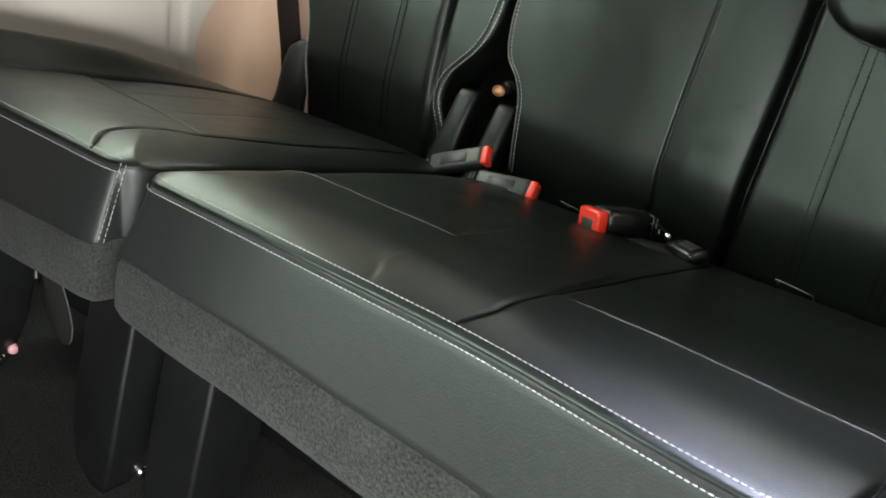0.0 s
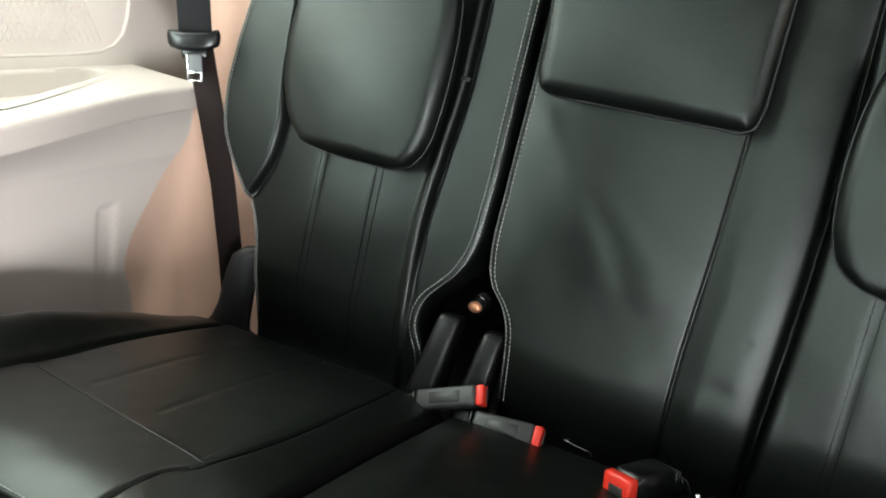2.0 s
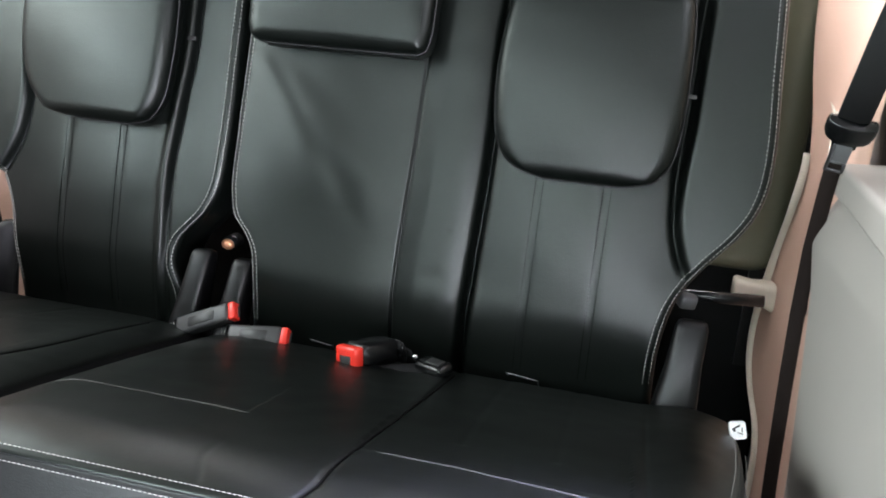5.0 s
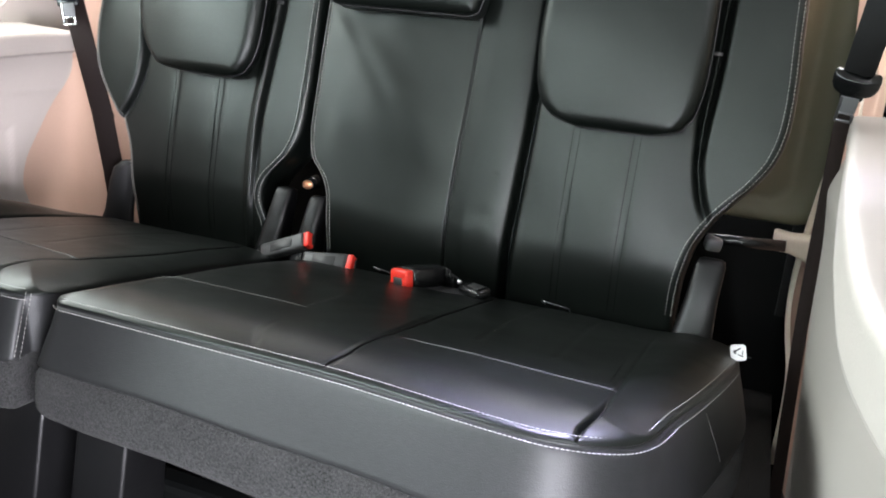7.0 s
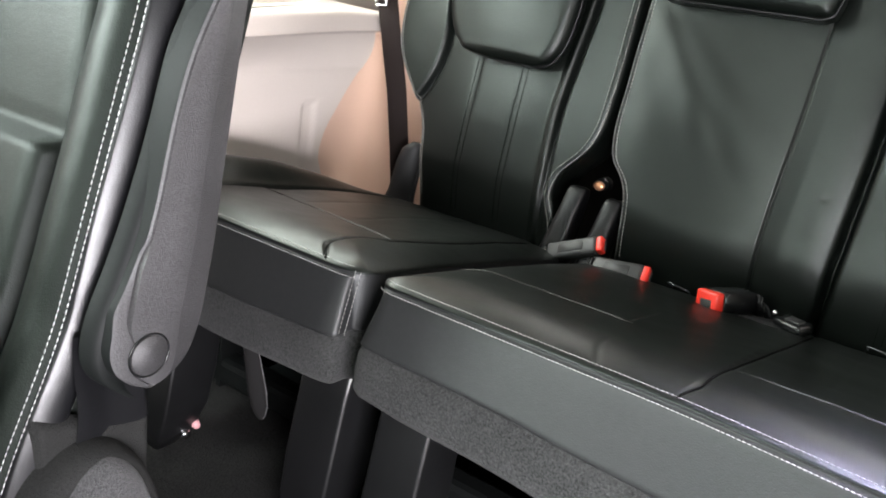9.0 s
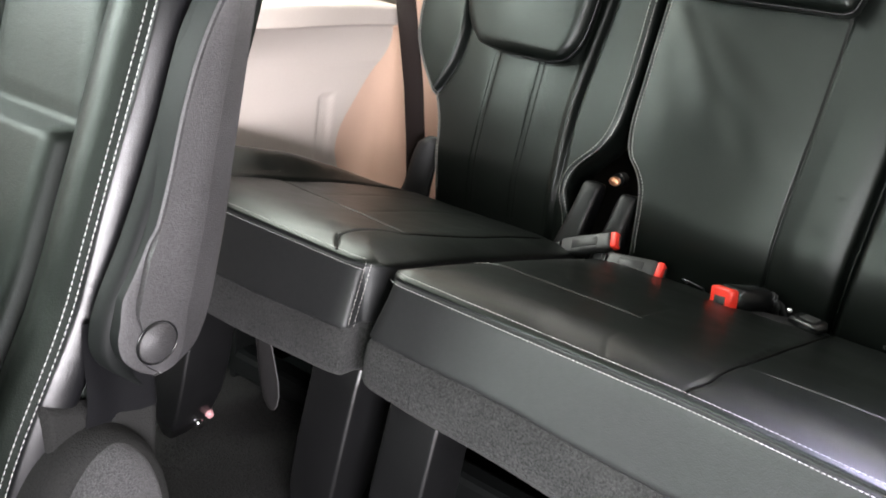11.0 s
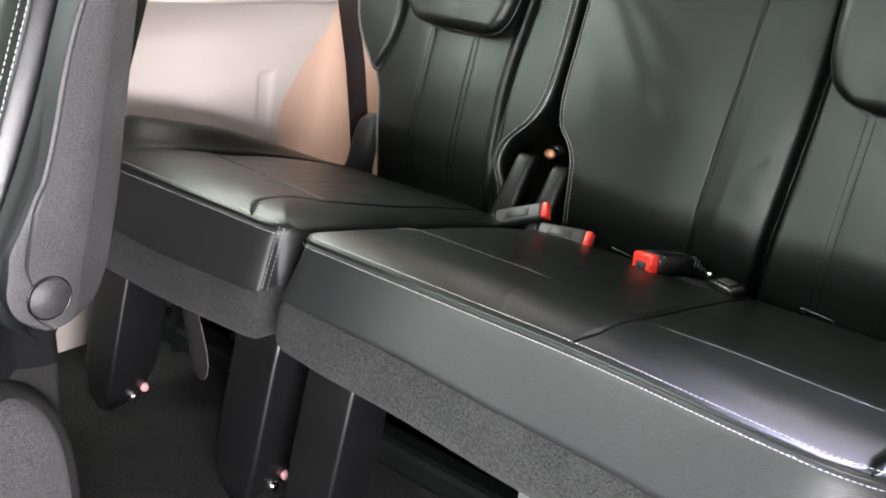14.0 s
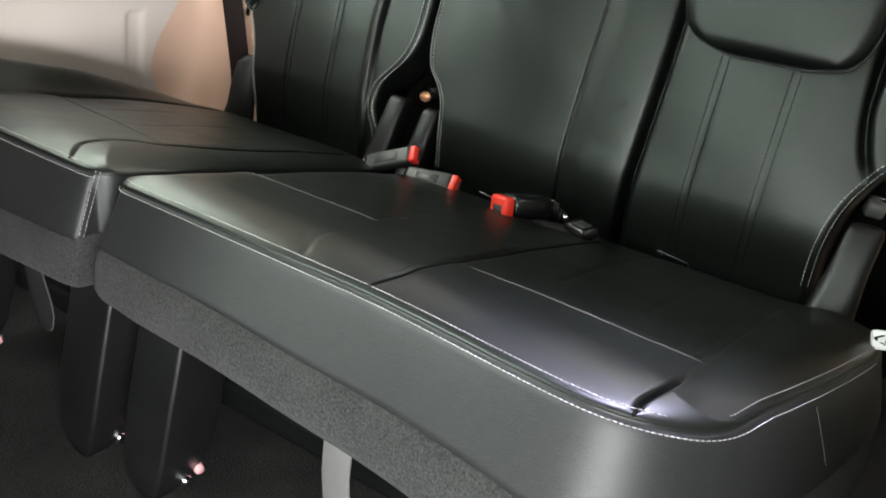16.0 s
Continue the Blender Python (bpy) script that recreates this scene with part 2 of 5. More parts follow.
def stitches(name, pts, mat, parent, pitch=0.0072, dash=0.0052, r=0.0008, label=""):
    """A row of thread dashes along a dense line of points."""
    pts = [Vector(p) for p in pts]
    cum = [0.0]
    for a, b in zip(pts, pts[1:]):
        cum.append(cum[-1] + (b - a).length)
    xs = np.array([[*p] for p in pts])

    def at(q):
        return Vector([float(np.interp(q, cum, xs[:, n])) for n in range(3)])

    verts, faces = [], []
    q = pitch * 0.3
    while q + dash < cum[-1]:
        a, b = at(q), at(q + dash)
        d = (b - a).normalized()
        u = d.orthogonal().normalized()
        w = d.cross(u)
        k = len(verts)
        mid = (a + b) / 2
        for p, rr in ((a, 0.45 * r), (mid, r), (b, 0.45 * r)):
            verts += [p + (u * math.cos(t) + w * math.sin(t)) * rr for t in (0, 1.571, 3.142, 4.712)]
        for j in (0, 4):
            faces += [(k + j + i, k + j + (i + 1) % 4, k + j + 4 + (i + 1) % 4, k + j + 4 + i) for i in range(4)]
        faces += [(k + 3, k + 2, k + 1, k), (k + 8, k + 9, k + 10, k + 11)]
        q += pitch
    return tagged(mesh(name, verts, faces, mat, parent, label), kind="stuff")


# ---- the van's shell ----
MID = 0.1425  # the van's centre line


def slab(name, size, at, mat, label, kind="structure", bevel=0.0, category=""):
    ob = part(name, box_bm(size, at, bevel), mat, smooth=False)
    return tagged(ob, label, category or name.split("_")[0], "", kind)


def floor_mesh():
    xs, ys = np.linspace(MID - 0.85, MID + 0.95, 120), np.linspace(-2.7, 0.25, 200)
    verts = []
    for y in ys:
        for x in xs:
            z = 0.004 * noise.noise(Vector((x * 3, y * 3, 0))) + 0.0025 * noise.noise(Vector((x * 14, y * 14, 3)))
            verts.append((x, y, z - 0.032))
    return mesh("floor", verts, grid_faces(120, 200), CARPET)


tagged(floor_mesh(), "black needle-punch carpet on the van floor", "floor", "", "structure")
slab("floor_pan", (1.9, 2.95, 0.05), (MID, -1.225, -0.09), PLASTIC, "dark floor pan below the carpet")
slab("well_floor", (1.9, 0.9, 0.04), (MID, 0.70, -0.34), CARPET, "black carpet at the bottom of the storage well")
# the well's upright faces are blackened to carry the shade under the bench
slab("well_front", (1.9, 0.03, 0.27), (MID, 0.235, -0.185), SHELL, "storage well front, blackened for the bench's shade")
slab("well_rear", (1.9, 0.03, 0.32), (MID, 0.64, -0.16), SHELL, "storage well rear, blackened for the bench's shade")
slab("door_sill", (0.26, 1.40, 0.05), (0.95, -1.20, -0.03), BEIGE, "pale plastic scuff plate in the sliding door opening", bevel=0.012)
# cargo well behind the bench
slab("cargo_floor", (1.44, 0.52, 0.03), (MID, 0.88, 0.0), CARPET, "black carpet on the cargo floor behind the bench")
slab("ceiling", (1.84, 3.9, 0.04), (MID, -0.75, 1.28), HEADLINE, "unseen roof lining, darkened to cut bounced light")
# left side: lower wall, sill and roof rail with the window opening between
slab("wall_left", (0.04, 3.3, 0.75), (MID - 0.90, -1.0, 0.345), BEIGE, "pale plastic lining of the van's left side")
slab("wall_left_rear", (0.04, 0.50, 1.30), (MID - 0.90, 0.90, 0.62), BEIGE, "pale lining of the left rear quarter")
slab("wall_left_rail", (0.04, 3.3, 0.06), (MID - 0.90, -1.0, 1.235), BEIGE, "pale roof rail over the left windows")
slab("wall_right_rear", (0.04, 0.75, 1.3), (MID + 0.86, 0.75, 0.62), BEIGE, "pale lining of the right rear quarter")
slab("wall_right_front", (0.04, 0.75, 1.3), (MID + 0.92, -2.33, 0.62), BEIGE, "pale lining of the right front door")
slab("wall_right_rail", (0.04, 1.7, 0.06), (MID + 0.92, -0.45, 1.235), BEIGE, "pale roof rail over the sliding door")
slab("wall_front", (1.84, 0.04, 0.85), (MID, -2.72, 0.4), PLASTIC, "dark dashboard bulkhead in front")

# ---- side trim, mirrored about the centre line ----
TRIM_EDGE = curve((-0.02, 0.60), (0.15, 0.565), (0.30, 0.535), (0.34, 0.52), (0.39, 0.53), (0.44, 0.562), (0.50, 0.602), (0.55, 0.645), (0.60, 0.66), (0.66, 0.665))
TRIM_EDGE_R = curve((-0.04, 0.64), (0.15, 0.625), (0.36, 0.60), (0.45, 0.625), (0.55, 0.645), (0.66, 0.64))
LEDGE_L = curve((-0.7, 0.56), (0.0, 0.568), (0.19, 0.585), (0.28, 0.608), (0.40, 0.645), (0.55, 0.682), (0.70, 0.70))
LEDGE_R = curve((-0.7, 0.70), (-0.45, 0.672), (-0.3, 0.650), (-0.15, 0.652), (0.05, 0.665), (0.30, 0.685), (0.50, 0.702), (0.70, 0.715))
FACE = curve((-0.05, 0.745), (0.20, 0.728), (0.35, 0.715), (0.46, 0.712), (0.53, 0.705))


def trim_point(side, y, q):
    """q runs from the floor (0) up the inner face (0.6), over the ledge's lip (0.85) to its back (1)."""
    edge, up = (LEDGE_L(y), 0.0) if side < 0 else (LEDGE_R(y), 0.014)
    if q < 0.6:
        z = -0.05 + (0.565 + up) * q / 0.6
        h = FACE(z)
    elif q < 0.72:
        k = (q - 0.6) / 0.12
        z = 0.515 + up + 0.072 * k
        h = 0.705 + (edge + 0.018 - 0.705) * k ** 1.6
    elif q < 0.745:
        k = (q - 0.72) / 0.025
        z = 0.587 + up + 0.004 * k
        h = edge + 0.018 - 0.015 * k
    elif q < 0.86:
        k = (q - 0.745) / 0.115
        a = max(k - 0.7, 0) / 0.3 * math.pi / 2
        z = 0.591 + up + 0.029 * min(k / 0.7, 1) + 0.008 * math.sin(a)
        h = edge + 0.003 + 0.009 * (1 - math.cos(a))
    else:
        k = (q - 0.86) / 0.14
        z = 0.628 + up + 0.006 * k
        h = edge + 0.012 + ((0.865 if side < 0 else 0.815) - edge - 0.012) * k
    return (MID + side * h, y, z)


def bin_outline(side):
    """The opening of the ledge's bin, as (distance from the centre line, y) round its edge."""
    if side > 0:
        return [(0.742 + 0.048 * math.copysign(abs(math.cos(t)) ** 0.4, math.cos(t)), -0.105 + 0.085 * math.copysign(abs(math.sin(t)) ** 0.4, math.sin(t))) for t in np.linspace(0, 2 * math.pi, 40, endpoint=False)]
    rim = curve((-0.22, 0.615), (0.0, 0.622), (0.272, 0.664), (0.406, 0.722), (0.50, 0.766))
    inner = [(rim(y), y) for y in np.linspace(-0.22, 0.50, 24)]
    end = [(0.766 + 0.086 * q, 0.50 + 0.085 * math.sin(q * math.pi * 0.72)) for q in np.linspace(0.12, 0.95, 9)]
    back = [(0.852, y) for y in np.linspace(0.545, -0.22, 20)]
    return inner + end + back


def inside(poly, h, y):
    odd = False
    for (h0, y0), (h1, y1) in zip(poly, poly[1:] + poly[:1]):
        if (y0 > y) != (y1 > y) and h < h0 + (y - y0) / (y1 - y0) * (h1 - h0):
            odd = not odd
    return odd


def side_trim(name, side, y0, hole):
    # the right side takes the darkened copy of the same beige
    skin = BEIGE if side < 0 else BEIGE_DIM
    ob = thing(name, "pale beige moulded side trim with an armrest ledge and open bin", "trim", "", "structure")
    nv, nu = 150, 110
    verts, faces = [], []
    for j in range(nv):
        q = j / (nv - 1)
        z = trim_point(side, 0.3, q)[2]
        end = (TRIM_EDGE if side < 0 else TRIM_EDGE_R)(min(z, 0.66))
        for i in range(nu):
            y = y0 + (end - y0) * (i / (nu - 1)) ** 0.8
            x, y, z2 = trim_point(side, y, q)
            # the moulded upright slot below the ledge
            if hole:
                slot = step(y, 0.462, 0.468) * (1 - step(y, 0.494, 0.500)) * step(z2, 0.20, 0.21) * (1 - step(z2, 0.448, 0.455))
                if q < 0.6:
                    x += side * 0.006 * slot
            verts.append((x, y, z2))
    hole_line = bin_outline(side)
    flat = 0.627 if side < 0 else 0.641

    def open_bin(f):
        c = np.mean([verts[k] for k in f], axis=0)
        return c[2] > flat and inside(hole_line, side * (c[0] - MID), c[1])

    faces = [f for f in grid_faces(nu, nv) if not open_bin(f)]
    mesh("panel", verts, faces, skin, ob)
    # return of the free edge into the wall
    rim = []
    for j in range(nv):
        q = j / (nv - 1)
        z = trim_point(side, 0.3, q)[2]
        x, y, z = trim_point(side, (TRIM_EDGE if side < 0 else TRIM_EDGE_R)(min(z, 0.66)), q)
        rim.append((x, y, z))
    verts = []
    for k in (0, 0.3, 1):
        verts += [(x + (MID + side * 0.83 - x) * k, y + 0.006 * math.sin(k * 3.1), z) for x, y, z in rim]
    mesh("edge_return", verts, grid_faces(nv, 3), skin, ob)
    # bin tray with a raised rim
    n = len(hole_line)
    ch, cy = sum(p[0] for p in hole_line) / n, sum(p[1] for p in hole_line) / n
    verts = []
    for out, dz in ((0.010, 0.0065), (0.003, 0.0105), (-0.002, 0.0095), (-0.004, 0.004), (-0.010, -0.12), (-0.03, -0.125)):
        for k in range(n):
            a, b = hole_line[k - 1], hole_line[(k + 1) % n]
            nx, ny = (b[1] - a[1]), -(b[0] - a[0])
            l = math.hypot(nx, ny) or 1.0
            if (hole_line[k][0] - ch) * nx + (hole_line[k][1] - cy) * ny < 0:
                nx, ny = -nx, -ny
            verts.append((MID + side * max(hole_line[k][0] + out * nx / l, 0.745 if dz < -0.05 and side < 0 else 0.0), hole_line[k][1] + out * ny / l, flat + dz - 0.003))
    mesh("bin", verts, grid_faces(n, 6, close_u=True) + [tuple(range(5 * n, 6 * n))], skin, ob, "open storage bin")
    if side < 0:
        part("bin_step", box_bm((0.13, 0.20, 0.09), (MID - 0.79, 0.455, flat - 0.075), 0.006), BEIGE, ob, "raised step in the bin")
    return ob


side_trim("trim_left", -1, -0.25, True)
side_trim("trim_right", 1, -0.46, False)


def upper_panel():
    """The pale panel over the left ledge, with its speaker grille and window arch."""
    ob = thing("trim_left_upper", "pale beige panel with a perforated speaker grille over the ledge", "trim", "", "structure")
    verts, nu, nv = [], 60, 30
    for j in range(nv):
        for i in range(nu):
            y, q = -0.25 + 1.18 * i / (nu - 1), j / (nv - 1)
            z = 0.60 + 0.275 * q
            h = 0.866 - 0.012 * (1 - step(q, 0.06, 0.25)) + 0.004 * q
            verts.append((MID - h, y, z))
    mesh("panel", verts, grid_faces(nu, nv), BEIGE, ob)
    arc = [(-0.2, 0.652), (0.55, 0.652), (0.60, 0.655), (0.632, 0.664), (0.652, 0.682), (0.662, 0.71), (0.668, 0.76), (0.675, 0.87)]
    tube("field_edge", [(MID - 0.866, y, z) for y, z in arc], 0.0035, BEIGE, ob, "moulded edge round the grille field")
    # grille: small raised ribs in a slanting lattice
    verts, faces = [], []
    for n in range(-10, 60):
        for way in (-1, 1):
            a = 0.02 + n * 0.012
            p0, p1 = (a, 0.672), (a + way * 0.06, 0.78)
            if not (0.02 <= min(p0[0], p1[0]) and max(p0[0], p1[0]) <= 0.61):
                continue
            k = len(verts)
            for y, z in (p0, p1):
                for dy, dx in ((-0.0012, 0), (0.0012, 0), (0.0012, 0.003), (-0.0012, 0.003)):
                    verts.append((MID - 0.8685 + dx - 0.01 * (z - 0.66), y + dy, z))
            faces += [(k, k + 1, k + 5, k + 4), (k + 1, k + 2, k + 6, k + 5), (k + 2, k + 3, k + 7, k + 6), (k + 3, k, k + 4, k + 7)]
    tagged(mesh("grille", verts, faces, BEIGE, ob, smooth=False), kind="stuff")
    return ob


upper_panel()


def pillar_panel():
    """The pale quarter trim over the right ledge, behind the belt."""
    ob = thing("trim_right_upper", "pale plastic quarter trim over the right ledge", "trim", "", "structure")
    verts, nu, nv = [], 40, 30
    for j in range(nv):
        for i in range(nu):
            y, q = -0.42 + 1.17 * i / (nu - 1), j / (nv - 1)
            verts.append((MID + 0.815 - 0.02 * q - 0.02 * step(y, 0.45, 0.62), y, 0.63 + 0.36 * q))
    mesh("panel", verts, grid_faces(nu, nv), BEIGE_DIM, ob)
    return ob


pillar_panel()


QUARTER_END = curve((-0.05, 0.90), (0.126, 0.92), (0.182, 0.985), (0.229, 1.02), (0.292, 1.03), (0.37, 1.01), (0.44, 0.985), (0.53, 0.95), (0.61, 0.93), (0.68, 0.95), (0.74, 0.98), (0.85, 1.02), (1.25, 1.04))


def tan_wall(name, side):
    """The tan inner panel beside the bench, rising into the rear pillar, with soft vertical folds."""
    ob = thing(name, "tan plastic inner quarter panel beside the rear bench", "panel", "", "structure")
    nu, nv = 60, 90
    verts = []
    for j in range(nv):
        for i in range(nu):
            q = j / (nv - 1)
            z = -0.05 + 1.30 * q
            y0 = 0.40 + (0.33 if side < 0 else 0.24) * (step(z, 0.57, 0.595) if side < 0 else step(z, 0.60, 0.635))
            y = y0 + ((1.12 if side < 0 else QUARTER_END(z)) - y0) * i / (nu - 1)
            h = 0.742 + 0.012 * math.sin((y - 0.5) * 9) - 0.02 * step(y, 0.9, 1.1) + 0.006 * bump(y - 0.78, 0.03) - 0.004 * bump(y - 0.70, 0.02)
            h += 0.05 * step(z, 0.65, 1.2) * (1 - step(y, 0.7, 1.0))
            verts.append((MID + side * h, y, z))
    mesh("panel", verts, grid_faces(nu, nv), TAN, ob)
    if side > 0:
        rim = [verts[j * nu + nu - 1] for j in range(nv) if verts[j * nu][2] < 0.625]
        loops = []
        for x, y, z in rim:
            w = 0.006 + 0.012 * bump(z - 0.37, 0.07) + 0.010 * bump(z - 0.56, 0.05)
            for k in range(9):
                a = math.pi * (k / 8 - 0.5)
                loops.append((x - 0.010 * math.cos(a), y + w * math.sin(a), z))
        mesh("edge_rib", loops, grid_faces(9, len(rim)), CREAM, ob, "cream moulded edge rib")
        for pts, r in (([(0.80, 0.70), (0.845, 0.69), (0.90, 0.72), (0.95, 0.76)], 0.007), ([(0.845, 0.69), (0.83, 0.62), (0.815, 0.56)], 0.006)):
            tube("moulding", [(MID + 0.742 - 0.02 * step(y, 0.9, 1.1) + 0.004, y, z) for y, z in pts], r, CREAM, ob, "pale moulded ridge")
    for y, z in ((0.806, 0.393), (0.93, 0.39), (0.785, 0.463), (0.98, 0.522)) if side > 0 else ((0.80, 0.44),):
        bm = bmesh.new()
        bmesh.ops.create_cone(bm, cap_ends=True, segments=14, radius1=0.006, radius2=0.006, depth=0.004, matrix=Matrix.Translation((MID + side * 0.747, y, z)) @ pose(0, 0, 0, 0, 90, 0) @ Matrix.Diagonal((1.7, 0.8, 1, 1)))
        part("hole", bm, PLASTIC, ob, "dark fixing hole")
    return ob


tan_wall("quarter_panel_left", -1)
tan_wall("quarter_panel_right", 1)


def tailgate():
    ob = thing("tailgate", "beige moulded tailgate lining below bright rear glass", "tailgate", "", "structure")
    def rounded(w, h, r, n=10):
        out = []
        for cx, cz, a0 in ((w / 2 - r, h / 2 - r, 0), (-w / 2 + r, h / 2 - r, 90), (-w / 2 + r, -h / 2 + r, 180), (w / 2 - r, -h / 2 + r, 270)):
            out += [(cx + r * math.cos(radians(a0 + 90 * k / n)), cz + r * math.sin(radians(a0 + 90 * k / n))) for k in range(n + 1)]
        return out
    rings = [(1.49, 0.58, 0.06, 1.06), (1.49, 0.58, 0.06, 1.045), (1.47, 0.565, 0.055, 1.035), (1.385, 0.525, 0.05, 1.03), (1.368, 0.508, 0.045, 1.042), (1.33, 0.47, 0.04, 1.042), (1.313, 0.453, 0.04, 1.032)]
    verts = []
    for w, h, r, y in rings:
        verts += [(MID + x, y, 0.675 + z) for x, z in rounded(w, h, r)]
    n = 44
    faces = grid_faces(n, len(rings), close_u=True) + [tuple(range(n * (len(rings) - 1), n * len(rings)))]
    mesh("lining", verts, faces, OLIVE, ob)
    # painted frame round the glass, and the pane
    verts = []
    for w, h, r, y in ((1.56, 0.40, 0.05, 1.07), (1.56, 0.40, 0.05, 1.05), (1.38, 0.27, 0.07, 1.05), (1.36, 0.25, 0.07, 1.07)):
        verts += [(MID + x, y, 1.13 + z) for x, z in rounded(w, h, r)]
    mesh("glass_frame", verts, grid_faces(n, 4, close_u=True), BEIGE, ob)
    g = part("rear_glass", box_bm((1.40, 0.004, 0.28), (MID, 1.075, 1.13)), GLASS, ob)
    g.visible_shadow = False
    tube("seal", [(MID + x, 1.048, 1.13 + z) for x, z in rounded(1.37, 0.262, 0.07)], 0.004, PLASTIC, ob)
    return ob


tailgate()
# added slab that makes the interior past the quarter panel read black
slab("cargo_side", (0.02, 0.34, 0.78), (0.915, 0.95, 0.25), SHELL, "dark slab added behind the quarter panel's rear edge")
# added slab that hides lit trim and blackens the shade below the bench
slab("bench_side_shield", (0.012, 0.36, 0.26), (-0.482, 0.39, 0.10), SHELL, "dark slab added for the shade below the bench's side")
# added slab that fills the gap beside the tailgate with black
slab("tailgate_seal", (0.10, 0.02, 0.86), (0.885, 1.075, 0.62), SHIELD, "dark slab added behind the gap beside the tailgate")
slab("cargo_rear_sill", (1.5, 0.03, 0.40), (MID, 1.09, 0.18), SHELL, "black plastic sill below the tailgate")

# ---- the rear bench ----
LEAN_BACK = radians(12.0)
B0, UPV, NFV = Vector((0, 0.575, 0.30)), Vector((0, math.sin(LEAN_BACK), math.cos(LEAN_BACK))), Vector((0, -math.cos(LEAN_BACK), math.sin(LEAN_BACK)))
TOP = 0.648


def bp(x, s, n=0.0):
    return Vector((x, 0, 0)) + B0 + UPV * s + NFV * n


def rounded_top(f, sign, r=0.045, top=TOP):
    return lambda s: f(s) + sign * roll(top - s, r) if s > top - r else f(s)


L_LEFT = curve((-0.06, -0.365), (0.05, -0.372), (0.138, -0.387), (0.18, -0.407), (0.21, -0.430), (0.245, -0.457), (0.29, -0.480), (0.35, -0.488), (0.41, -0.484), (0.506, -0.471), (0.65, -0.455))
L_RIGHT = curve((-0.06, -0.066), (0.033, -0.070), (0.081, -0.086), (0.121, -0.077), (0.145, -0.058), (0.164, -0.042), (0.198, -0.026), (0.27, -0.018), (0.41, -0.017), (0.65, -0.016))
R_LEFT = curve((-0.06, 0.058), (0.041, 0.057), (0.09, 0.054), (0.12, 0.047), (0.144, 0.033), (0.165, 0.014), (0.20, 0.003), (0.30, 0.001), (0.45, 0.003), (0.65, 0.003))
R_RIGHT = curve((-0.06, 0.665), (0.06, 0.662), (0.10, 0.667), (0.13, 0.675), (0.171, 0.696), (0.20, 0.718), (0.23, 0.743), (0.265, 0.764), (0.30, 0.774), (0.352, 0.777), (0.452, 0.771), (0.60, 0.762), (0.65, 0.758))
L_SEAM_A = curve((0.0, -0.43), (0.16, -0.425), (0.193, -0.404), (0.249, -0.378), (0.312, -0.369), (0.388, -0.378), (0.475, -0.381), (0.65, -0.385))
L_SEAM_B = curve((0.0, -0.100), (0.084, -0.101), (0.217, -0.106), (0.318, -0.098), (0.441, -0.088), (0.65, -0.088))
R_SEAM_A = curve((0.0, 0.386), (0.132, 0.391), (0.312, 0.397), (0.567, 0.392), (0.65, 0.390))
R_SEAM_B = curve((0.0, 0.71), (0.14, 0.705), (0.17, 0.685), (0.233, 0.663), (0.292, 0.658), (0.396, 0.661), (0.5, 0.662), (0.65, 0.668))
M_SEAM = curve((0.0, 0.279), (0.13, 0.278), (0.30, 0.284), (0.65, 0.288))


def bite(s):
    return -0.035 * (1 - step(s, -0.06, 0.10))


def headrest_slot(x, s, xa, xb):
    """Two dark upright slots and a dip between them at the top of an outer seat."""
    n = 0.0
    if s > 0.52:
        k = step(s, 0.53, 0.56)
        for c in (xa, xb):
            n -= 0.03 * bump(x - c - 0.004, 0.0075) * k
        n -= 0.012 * k * step(x, xa, xa + 0.01) * (1 - step(x, xb - 0.01, xb))
    return n


def left_relief(x, s):
    a, b = L_SEAM_A(s), L_SEAM_B(s)
    n = bite(s) + wrinkle(x, s, 1.0, 8, 0.0011)
    n += 0.009 * step(a - x, 0.0, 0.014) - 0.011 * bump(x - a, 0.0042) * step(s, 0.17, 0.20)
    n += 0.005 * bump(x - b + 0.009, 0.008) - 0.011 * bump(x - b - 0.002, 0.0042) * step(s, 0.02, 0.2) + 0.004 * step(x - b, 0.0, 0.012)
    mid = (a + b) / 2
    n += 0.008 * (1 - min(1, ((x - mid) / 0.14) ** 2)) * step(s, 0.02, 0.2)
    if s < 0.31:
        for c in (-0.287, -0.191):
            n -= 0.0011 * bump(x - c, 0.0075)
    n += headrest_slot(x, s, -0.33, -0.15)
    return n


